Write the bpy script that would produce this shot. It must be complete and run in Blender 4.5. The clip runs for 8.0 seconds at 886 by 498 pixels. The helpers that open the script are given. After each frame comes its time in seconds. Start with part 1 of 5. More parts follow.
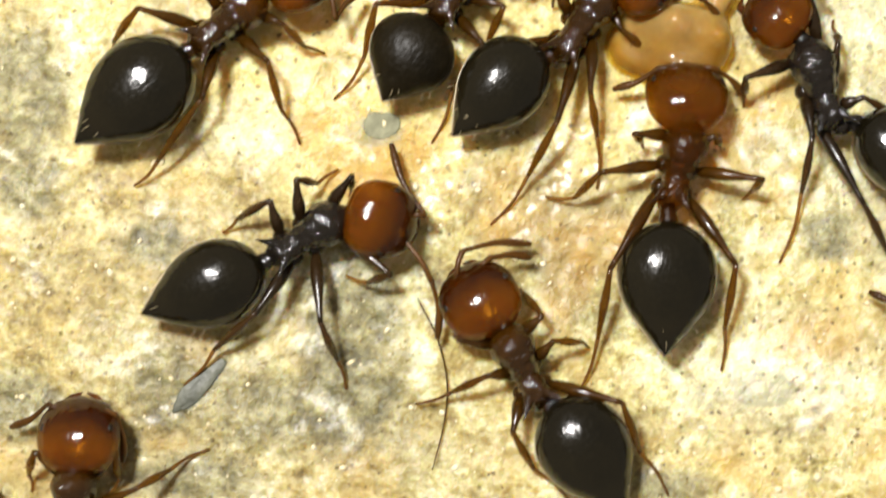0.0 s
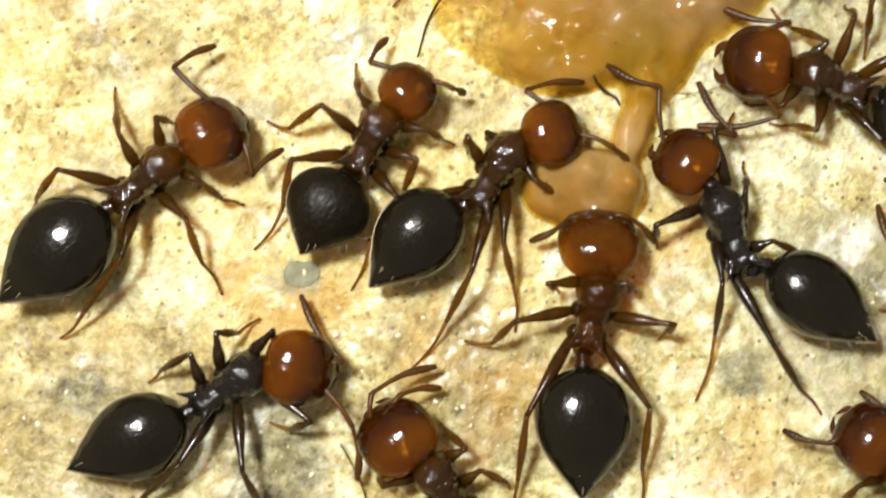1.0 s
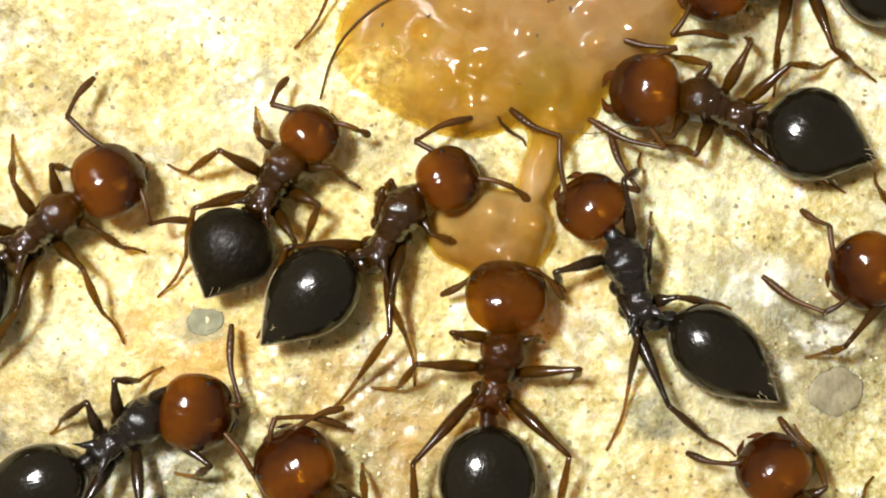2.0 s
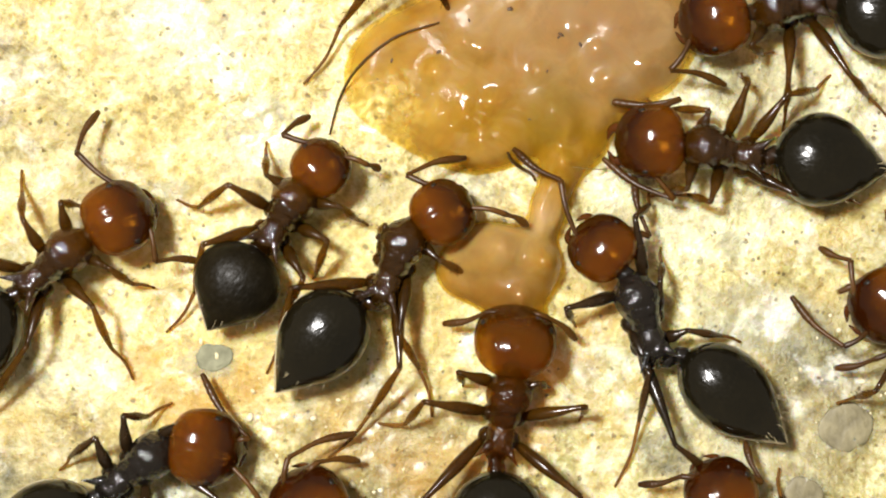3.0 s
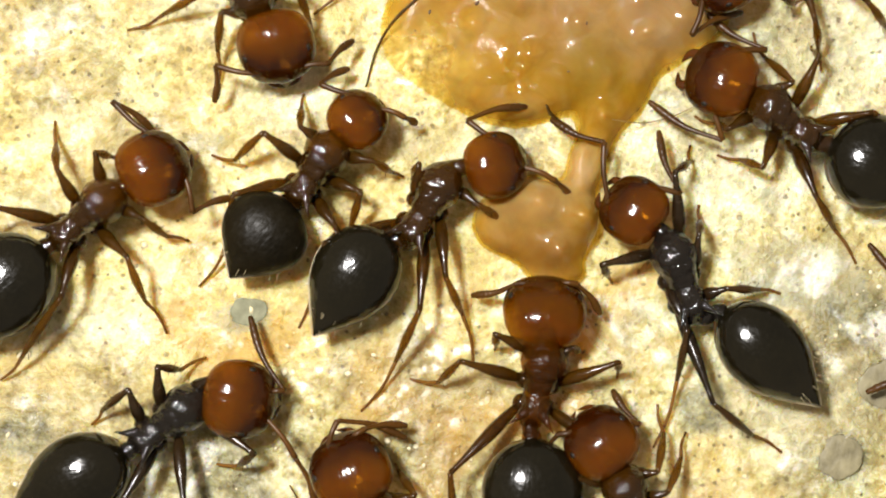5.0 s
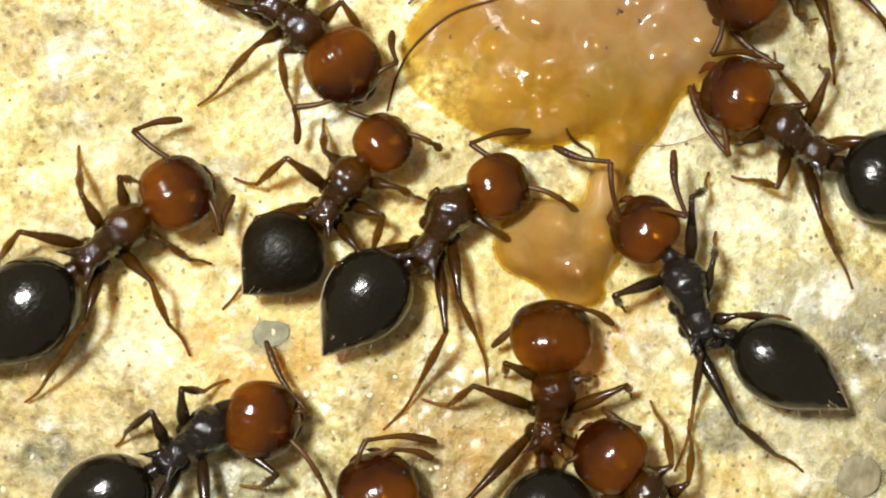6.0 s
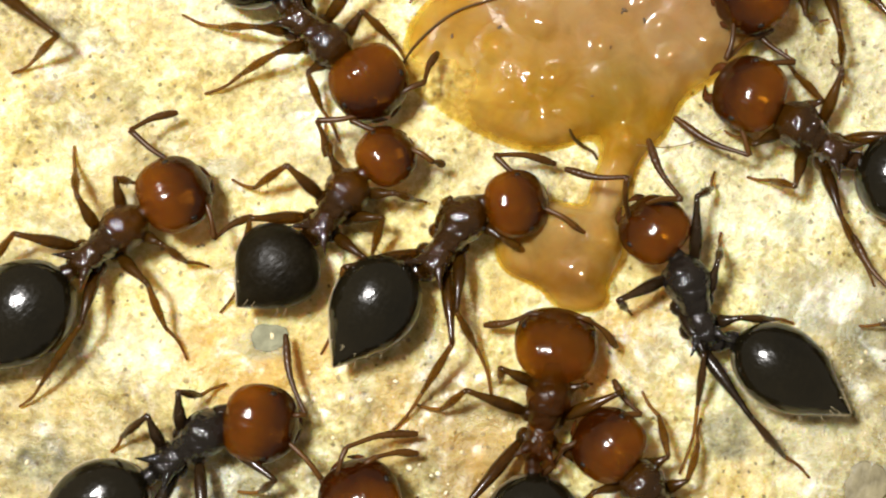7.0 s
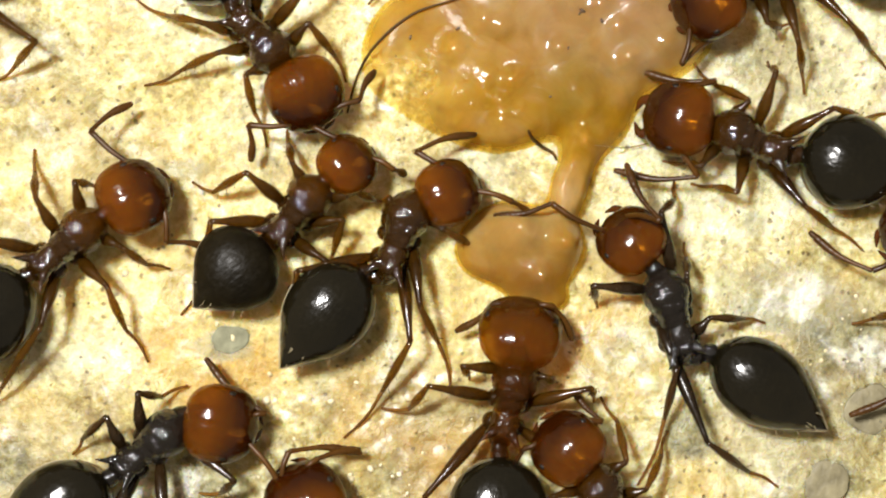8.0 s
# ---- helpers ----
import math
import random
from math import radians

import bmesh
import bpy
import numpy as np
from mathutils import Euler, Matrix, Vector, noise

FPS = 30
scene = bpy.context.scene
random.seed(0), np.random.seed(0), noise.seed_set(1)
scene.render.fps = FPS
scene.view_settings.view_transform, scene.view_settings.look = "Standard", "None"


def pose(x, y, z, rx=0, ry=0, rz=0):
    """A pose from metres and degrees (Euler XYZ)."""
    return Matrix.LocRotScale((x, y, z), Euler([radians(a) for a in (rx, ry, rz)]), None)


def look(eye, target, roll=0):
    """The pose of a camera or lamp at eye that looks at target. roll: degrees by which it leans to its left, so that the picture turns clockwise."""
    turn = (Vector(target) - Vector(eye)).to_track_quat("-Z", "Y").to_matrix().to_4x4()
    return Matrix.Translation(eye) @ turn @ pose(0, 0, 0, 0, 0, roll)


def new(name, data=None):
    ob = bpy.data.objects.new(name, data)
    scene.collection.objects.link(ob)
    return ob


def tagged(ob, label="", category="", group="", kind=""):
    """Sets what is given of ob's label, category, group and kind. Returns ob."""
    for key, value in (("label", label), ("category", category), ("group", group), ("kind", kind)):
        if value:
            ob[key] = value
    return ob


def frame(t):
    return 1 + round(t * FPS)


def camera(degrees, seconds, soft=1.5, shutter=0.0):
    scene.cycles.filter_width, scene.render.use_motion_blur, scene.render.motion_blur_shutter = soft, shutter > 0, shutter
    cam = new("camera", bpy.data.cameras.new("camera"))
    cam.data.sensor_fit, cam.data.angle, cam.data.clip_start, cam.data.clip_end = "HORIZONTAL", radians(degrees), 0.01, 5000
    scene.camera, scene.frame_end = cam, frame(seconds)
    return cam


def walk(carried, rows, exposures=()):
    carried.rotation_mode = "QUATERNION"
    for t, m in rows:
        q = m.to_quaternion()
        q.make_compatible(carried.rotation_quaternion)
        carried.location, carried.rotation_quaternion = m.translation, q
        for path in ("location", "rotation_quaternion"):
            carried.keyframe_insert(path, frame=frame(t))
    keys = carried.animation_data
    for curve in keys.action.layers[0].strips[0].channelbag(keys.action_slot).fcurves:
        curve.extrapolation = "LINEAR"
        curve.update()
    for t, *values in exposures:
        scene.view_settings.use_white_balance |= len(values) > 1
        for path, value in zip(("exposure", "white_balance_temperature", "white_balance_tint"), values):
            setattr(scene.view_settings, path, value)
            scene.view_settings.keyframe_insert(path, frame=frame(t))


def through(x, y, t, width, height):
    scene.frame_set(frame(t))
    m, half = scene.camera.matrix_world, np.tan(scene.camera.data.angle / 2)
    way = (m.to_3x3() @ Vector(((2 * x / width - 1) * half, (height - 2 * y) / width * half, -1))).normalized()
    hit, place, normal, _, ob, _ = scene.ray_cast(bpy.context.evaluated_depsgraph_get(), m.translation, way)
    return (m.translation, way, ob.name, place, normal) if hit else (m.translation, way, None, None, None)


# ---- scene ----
MM = 0.001  # all plan numbers below are in millimetres
LAMP_POWER = 0.0515

# ---- camera: hand-held close over the stone, looking straight down ----
cam = camera(30, 8.0, soft=2.0, shutter=0.25)
CAMERA_ROWS = (
    (0.00, -1.275, -2.369, 26.469, 1.20),
    (0.10, -1.415, -2.673, 26.469, 1.15),
    (0.20, -1.438, -2.601, 26.443, 1.10),
    (0.30, -1.297, -1.668, 26.417, 1.05),
    (0.40, -1.305, -1.868, 26.391, 1.00),
    (0.50, -1.395, -1.943, 26.391, 0.95),
    (0.60, -1.158, -1.075, 26.495, 0.75),
    (0.70, -0.995, -0.974, 26.599, 0.55),
    (0.80, -0.550, -0.671, 26.705, 0.35),
    (0.90, -0.263, -0.416, 26.811, 0.15),
    (1.00, 0.000, 0.000, 26.919, 0.00),
    (1.10, 0.237, 0.149, 26.892, -0.10),
    (1.20, 0.736, 0.285, 26.838, -0.20),
    (1.30, 1.007, 0.746, 26.785, -0.35),
    (1.40, 1.130, 0.962, 26.731, -0.45),
    (1.50, 1.197, 0.977, 26.678, -0.55),
    (1.70, 1.530, 0.630, 26.469, -0.70),
    (2.25, 1.524, 0.800, 26.469, -0.72),
    (2.80, 1.536, 0.997, 26.469, -0.74),
    (2.90, 1.419, 1.264, 26.456, -0.74),
    (3.00, 1.381, 1.278, 26.443, -0.74),
    (3.10, 1.281, 1.438, 26.439, -0.74),
    (3.20, 1.418, 1.427, 26.435, -0.74),
    (3.30, 1.409, 1.509, 26.432, -0.74),
    (3.40, 1.327, 1.600, 26.428, -0.74),
    (3.50, 1.197, 1.342, 26.424, -0.74),
    (3.60, 1.075, 1.531, 26.407, -0.71),
    (3.70, 1.015, 1.442, 26.390, -0.68),
    (3.80, 1.084, 1.433, 26.373, -0.66),
    (3.90, 0.990, 1.544, 26.356, -0.63),
    (4.00, 0.881, 1.440, 26.339, -0.60),
    (4.10, 0.928, 1.425, 26.285, -0.56),
    (4.20, 0.872, 1.379, 26.231, -0.53),
    (4.30, 0.815, 1.296, 26.178, -0.49),
    (4.40, 0.670, 1.260, 26.124, -0.46),
    (4.50, 0.593, 1.051, 26.071, -0.42),
    (4.60, 0.741, 0.898, 26.090, -0.43),
    (4.70, 0.801, 0.523, 26.109, -0.45),
    (5.25, 0.771, 0.627, 26.288, -0.50),
    (5.80, 0.713, 0.777, 26.417, -0.53),
    (5.90, 0.576, 0.742, 26.404, -0.57),
    (6.00, 0.460, 0.917, 26.391, -0.60),
    (6.10, 0.328, 0.675, 26.334, -0.60),
    (6.20, 0.258, 0.863, 26.277, -0.60),
    (6.30, 0.341, 0.886, 26.221, -0.60),
    (6.40, 0.141, 0.758, 26.165, -0.60),
    (6.50, -0.120, 0.798, 26.109, -0.60),
    (6.60, -0.382, 0.826, 26.084, -0.60),
    (6.70, -0.483, 0.844, 26.059, -0.58),
    (6.80, -0.085, 0.982, 26.033, -0.56),
    (6.90, 0.658, 1.072, 26.008, -0.54),
    (7.00, 0.440, 0.958, 25.983, -0.53),
    (7.10, 0.371, 1.153, 25.998, -0.55),
    (7.20, 0.516, 0.990, 26.013, -0.57),
    (7.30, 0.499, 0.801, 26.028, -0.58),
    (7.40, 0.791, 0.914, 26.043, -0.60),
    (7.50, 0.916, 0.836, 26.059, -0.62),
    (7.60, 0.750, 1.010, 26.054, -0.66),
    (7.70, 0.884, 0.888, 26.049, -0.70),
    (7.80, 0.911, 0.866, 26.043, -0.74),
    (7.90, 0.966, 0.889, 26.038, -0.78),
    (8.00, 1.070, 0.967, 26.033, -0.82),
)
walk(cam, [(t, pose(x * MM, y * MM, z * MM, 0, 0, turn)) for t, x, y, z, turn in CAMERA_ROWS],
     exposures=((0.0, 0.0), (0.5, -0.02), (1.0, -0.10), (1.5, 0.0), (4.7, 0.0), (5.8, -0.10), (8.0, -0.06)))

# ---- light: one small white LED lamp over the stone, a little towards +y, in a dim room ----
world = bpy.data.worlds.new("world")
world.use_nodes = True
world.node_tree.nodes["Background"].inputs[0].default_value = (1.0, 0.90, 0.72, 1)
world.node_tree.nodes["Background"].inputs[1].default_value = 0.28
scene.world = world
lamp_data = bpy.data.lights.new("led_lamp", "AREA")
lamp_data.shape, lamp_data.size, lamp_data.energy, lamp_data.color = "DISK", 7 * MM, LAMP_POWER, (1.0, 0.97, 0.94)
lamp = new("led_lamp", lamp_data)
lamp.matrix_world = look((-13 * MM, 12 * MM, 46 * MM), (0.5 * MM, 1 * MM, 0))


# ---- materials ----
def nodes_of(name):
    m = bpy.data.materials.new(name)
    m.use_nodes = True
    t = m.node_tree
    return m, t, t.nodes["Principled BSDF"]


def link(t, a, b):
    t.links.new(a, b)


def coords(t):
    return t.nodes.new("ShaderNodeTexCoord").outputs["Object"]


def noise_node(t, scale, detail=4.0, rough=0.55, vector=None, distort=0.0):
    n = t.nodes.new("ShaderNodeTexNoise")
    n.inputs["Scale"].default_value, n.inputs["Detail"].default_value = scale, detail
    n.inputs["Roughness"].default_value, n.inputs["Distortion"].default_value = rough, distort
    link(t, vector if vector else coords(t), n.inputs["Vector"])
    return n.outputs["Fac"]


def voronoi_node(t, scale, out="Distance", vector=None, flat=False):
    n = t.nodes.new("ShaderNodeTexVoronoi")
    n.voronoi_dimensions = "2D" if flat else "3D"
    n.inputs["Scale"].default_value = scale
    link(t, vector if vector else coords(t), n.inputs["Vector"])
    return n.outputs[out]


def ramp(t, fac, *stops):
    n = t.nodes.new("ShaderNodeValToRGB")
    while len(n.color_ramp.elements) < len(stops):
        n.color_ramp.elements.new(0.5)
    for e, (p, c) in zip(n.color_ramp.elements, stops):
        e.position, e.color = p, (*c, 1) if isinstance(c, tuple) else (c, c, c, 1)
    link(t, fac, n.inputs[0])
    return n.outputs[0]


def mix(t, fac, a, b, how="MIX"):
    n = t.nodes.new("ShaderNodeMix")
    n.data_type, n.blend_type = "RGBA", how
    for socket, v in ((n.inputs[0], fac), (n.inputs[6], a), (n.inputs[7], b)):
        if hasattr(v, "is_linked"):
            link(t, v, socket)
        elif isinstance(v, tuple):
            socket.default_value = (*v, 1)
        else:
            socket.default_value = v
    return n.outputs[2]


def sums(t, a, b, how="ADD", c=1.0):
    n = t.nodes.new("ShaderNodeMath")
    n.operation = how
    for socket, v in ((n.inputs[0], a), (n.inputs[1], b), (n.inputs[2], c)):
        if hasattr(v, "is_linked"):
            link(t, v, socket)
        else:
            socket.default_value = v
    return n.outputs[0]


def bump(t, p, height, distance, strength=1.0):
    n = t.nodes.new("ShaderNodeBump")
    n.inputs["Distance"].default_value, n.inputs["Strength"].default_value = distance, strength
    link(t, height, n.inputs["Height"])
    link(t, n.outputs[0], p.inputs["Normal"])


def chitin(name, dark, light, rough, grain=9000, relief=0.004, coat=0.0, through=0.0, shine=0.5, stria=0.0, stretch=0.4, clear=0.0, front=None, amber=0.0):
    """Insect shell: two tones mottled, fine shagreen and a gloss that varies a little."""
    m, t, p = nodes_of(name)
    broad, fine = noise_node(t, 1000, 2, 0.45), noise_node(t, grain, 3, 0.6)
    tone = ramp(t, sums(t, sums(t, broad, 0.75, "MULTIPLY"), sums(t, fine, 0.25, "MULTIPLY")), (0.34, dark), (0.66, light))
    dense = None
    if front:
        # the shell is darker towards the mouth and amber at the nape
        axis = t.nodes.new("ShaderNodeSeparateXYZ")
        link(t, coords(t), axis.inputs[0])
        along = sums(t, sums(t, axis.outputs["X"], 620.0, "MULTIPLY"), broad)
        dense = ramp(t, along, (0.30, 0.0), (0.66, 0.97))
        tone = mix(t, dense, tone, front)
    link(t, tone, p.inputs["Base Color"])
    link(t, ramp(t, fine, (0.3, rough * 0.8), (0.75, rough * 1.35)), p.inputs["Roughness"])
    p.inputs["IOR"].default_value = 1.53
    p.inputs["Specular IOR Level"].default_value = shine
    p.inputs["Coat Weight"].default_value, p.inputs["Coat Roughness"].default_value = coat, 0.08
    if through:
        p.inputs["Subsurface Weight"].default_value = through
        p.inputs["Subsurface Radius"].default_value = (1.0, 0.30, 0.05)
        p.inputs["Subsurface Scale"].default_value = 0.3 * MM
    p.inputs["Transmission Weight"].default_value = clear
    height = fine
    if stria:
        # fine furrows along the body's axis draw each highlight out sideways and break it
        m2 = t.nodes.new("ShaderNodeMapping")
        m2.inputs["Scale"].default_value = (stretch, 1, 1)
        link(t, coords(t), m2.inputs["Vector"])
        height = sums(t, sums(t, noise_node(t, 7000, 2, 0.5, m2.outputs[0]), stria, "MULTIPLY"), fine)
    bump(t, p, height, relief * MM)
    if amber:
        # part of the light goes straight through the amber shell, so its shadow is amber too
        through_shell = t.nodes.new("ShaderNodeBsdfTransparent")
        through_shell.inputs[0].default_value = (0.90, 0.56, 0.12, 1)
        share = t.nodes.new("ShaderNodeMixShader")
        share.inputs[0].default_value = amber
        if dense:
            link(t, sums(t, sums(t, dense, -0.85 * amber, "MULTIPLY"), amber), share.inputs[0])
        link(t, p.outputs[0], share.inputs[1])
        link(t, through_shell.outputs[0], share.inputs[2])
        link(t, share.outputs[0], t.nodes["Material Output"].inputs["Surface"])
    if coat:
        link(t, p.inputs["Normal"].links[0].from_socket, p.inputs["Coat Normal"])
    return m


HEAD_RED = chitin("red_head_shell", (0.092, 0.0210, 0.0007), (0.225, 0.0680, 0.0018), 0.11, relief=0.0016, through=0.12, clear=0.30, stria=14.0, front=(0.026, 0.0050, 0.0005), amber=0.27, shine=0.38)
HEAD_AMBER = chitin("amber_head_shell", (0.098, 0.0250, 0.0008), (0.220, 0.0720, 0.0020), 0.11, relief=0.0016, through=0.12, clear=0.30, stria=14.0, front=(0.030, 0.0060, 0.0005), amber=0.42, shine=0.38)
HEAD_DARK = chitin("mandible_shell", (0.030, 0.008, 0.001), (0.09, 0.024, 0.003), 0.22)
THORAX_RED = chitin("red_brown_shell", (0.015, 0.0052, 0.0004), (0.095, 0.0340, 0.0018), 0.11, grain=6500, relief=0.052, shine=0.52, clear=0.3, amber=0.20)
THORAX_AMBER = chitin("amber_brown_shell", (0.014, 0.0044, 0.0004), (0.085, 0.0280, 0.0016), 0.19, grain=7000, relief=0.048, shine=0.36, clear=0.3, amber=0.42)
THORAX_BROWN = chitin("brown_shell", (0.006, 0.0023, 0.0003), (0.038, 0.0140, 0.0011), 0.11, grain=6500, relief=0.052, shine=0.52)
THORAX_BLACK = chitin("black_shell", (0.004, 0.0033, 0.0027), (0.014, 0.0100, 0.007), 0.13, grain=6500, relief=0.055, shine=0.44)
GASTER = chitin("black_gaster_shell", (0.0030, 0.0024, 0.0011), (0.0085, 0.0064, 0.0026), 0.145, grain=14000, relief=0.0012, stria=10.0, stretch=0.6, shine=0.42)
GASTER_DULL = chitin("dull_black_gaster_shell", (0.0030, 0.0022, 0.0009), (0.0100, 0.0070, 0.0026), 0.40, grain=14000, relief=0.0024, stria=9.0, stretch=0.6, shine=0.12)
BELLY = chitin("brown_belly_shell", (0.03, 0.014, 0.006), (0.10, 0.05, 0.018), 0.3)
MARGIN = chitin("pale_shell_margin", (0.16, 0.12, 0.06), (0.34, 0.27, 0.15), 0.35)
LEG = chitin("brown_thigh_shell", (0.010, 0.0041, 0.0005), (0.054, 0.0230, 0.0021), 0.18, shine=0.34, amber=0.20)
SHIN = chitin("brown_leg_shell", (0.018, 0.0076, 0.0008), (0.092, 0.0400, 0.0034), 0.18, shine=0.34, amber=0.28)
LEG_BLACK = chitin("black_thigh_shell", (0.006, 0.0036, 0.0016), (0.030, 0.0150, 0.0045), 0.22, shine=0.35)
SHIN_BLACK = chitin("dark_leg_shell", (0.010, 0.0052, 0.0018), (0.050, 0.0230, 0.0055), 0.22, shine=0.35, amber=0.06)
FOOT = chitin("amber_foot_shell", (0.060, 0.025, 0.0035), (0.20, 0.090, 0.014), 0.42, shine=0.3, amber=0.28)
EYE = chitin("eye_shell", (0.004, 0.003, 0.002), (0.010, 0.007, 0.004), 0.45, shine=0.25)
FEELER = chitin("feeler_shell", (0.022, 0.0080, 0.0010), (0.088, 0.0340, 0.0036), 0.36, shine=0.3, amber=0.10)
THIGHS = dict(amber=(LEG, SHIN), red=(LEG, SHIN), brown=(LEG, SHIN), black=(LEG_BLACK, SHIN_BLACK))


def stain(t, c, x, y, rx, ry, turn, warp, soft=0.35):
    """1 inside an uneven patch of the plan, 0 outside; x, y, rx, ry in mm."""
    m = t.nodes.new("ShaderNodeMapping")
    m.vector_type = "TEXTURE"
    m.inputs["Location"].default_value, m.inputs["Rotation"].default_value = (x * MM, y * MM, 0), (0, 0, radians(turn))
    m.inputs["Scale"].default_value = (rx * MM, ry * MM, 1)
    link(t, c, m.inputs["Vector"])
    n = t.nodes.new("ShaderNodeVectorMath")
    n.operation = "LENGTH"
    link(t, m.outputs[0], n.inputs[0])
    edge = sums(t, sums(t, n.outputs["Value"], sums(t, warp, 1.6, "MULTIPLY")), 0.4, "MULTIPLY")
    return ramp(t, edge, (0.72 - soft * 0.4, 1.0), (0.72 + soft * 0.4, 0.0))


HONEY_STAINS = (
    (-3.80, 1.40, 3.20, 2.40, 0),
    (-1.40, -0.30, 2.40, 1.60, 0),
    (1.60, 0.00, 1.60, 2.20, 0),
)
GREY_STAINS = (
    (-2.74, -3.48, 0.86, 1.27, 15),
    (-3.25, -4.89, 1.55, 0.77, 5),
    (-8.10, 0.12, 0.77, 1.09, 0),
    (-5.70, -4.62, 0.55, 0.82, 0),
    (-5.93, -2.37, 0.55, 0.35, 0),
    (7.42, -0.54, 0.64, 0.41, -5),
    (7.81, -1.61, 0.36, 0.35, 0),
    (-7.95, -5.03, 1.00, 0.64, 0),
    (-6.58, -5.73, 0.55, 0.46, 0),
    (-5.30, -6.15, 1.09, 0.41, 0),
    (7.12, -2.85, 0.35, 0.36, 0),
    (4.96, -2.06, 0.46, 0.36, 0),
    (2.39, -6.08, 0.73, 0.27, 0),
    (-8.02, -1.51, 0.55, 0.55, 0),
)
OCHRE_STAINS_AND_SHADOW = (
    # first two rows paint the feeding ant's amber cast shadow, the rest are stains
    (2.77, -1.29, 0.35, 0.86, 0),
    (2.99, -0.48, 0.27, 0.46, 0),
    (-2.74, -1.26, 0.55, 0.32, 0),
    (0.69, -2.77, 0.41, 0.73, 0),
    (0.70, -2.66, 0.41, 0.86, 0),
    (-0.14, -1.52, 0.82, 0.73, 0),
    (-5.35, -4.07, 0.46, 0.46, 0),
    (-2.06, -0.91, 0.64, 0.46, 0),
    (-3.34, -0.59, 0.46, 0.55, 0),
    (1.34, -2.23, 0.73, 0.55, 0),
    (4.69, -3.68, 0.73, 0.36, 0),
)
TAN_STAINS = (
    (-5.17, -3.98, 2.37, 1.73, 0),
    (-7.37, -2.58, 1.36, 1.09, 0),
    (-2.33, -5.64, 2.18, 1.00, 0),
    (-7.11, -6.10, 1.82, 0.82, 0),
    (-3.66, -2.68, 0.55, 0.55, 0),
    (6.44, -0.88, 1.27, 0.64, 0),
    (-5.39, -2.18, 1.36, 1.00, 0),
    (0.34, 2.23, 0.55, 0.36, 0),
)
BLUE_STAINS = (
    (6.45, 0.14, 1.18, 0.55, -5),
    (6.02, 1.26, 0.20, 0.25, 20),
    (6.05, -0.12, 0.55, 0.29, 0),
    (-1.52, 3.55, 0.41, 0.27, 0),
    (-2.44, -0.53, 0.41, 0.23, 0),
    (-2.98, 2.31, 0.36, 0.18, 0),
    (3.89, -4.51, 0.55, 0.27, 0),
)
PALE_STAINS = (
    (7.20, 3.70, 1.70, 1.20, 0),
    (5.10, 1.55, 1.30, 0.70, 0),
    (6.10, -1.75, 1.10, 0.80, 0),
    (4.30, 2.75, 0.60, 0.45, 0),
    (-1.45, 2.95, 0.80, 0.55, 0),
    (-2.60, 5.00, 1.30, 0.80, 0),
    (-4.60, -0.60, 1.00, 0.45, 0),
    (3.90, -4.30, 1.50, 0.90, 0),
    (1.70, 2.20, 0.60, 0.35, 0),
)
WET_PATCHES = (
    (-1.43, 3.42, 0.73, 0.46, 0),
    (1.31, -1.18, 2.37, 1.27, 0),
    (-2.03, -1.32, 1.55, 0.82, 0),
    (-5.58, -5.98, 2.73, 1.00, 0),
    (-0.55, -4.25, 1.09, 1.00, 0),
    (0.37, 3.39, 0.55, 0.55, 0),
    (4.02, -0.84, 1.00, 1.18, 0),
    (4.45, -2.81, 1.82, 0.55, 0),
    (3.01, -5.53, 1.82, 1.09, 0),
)


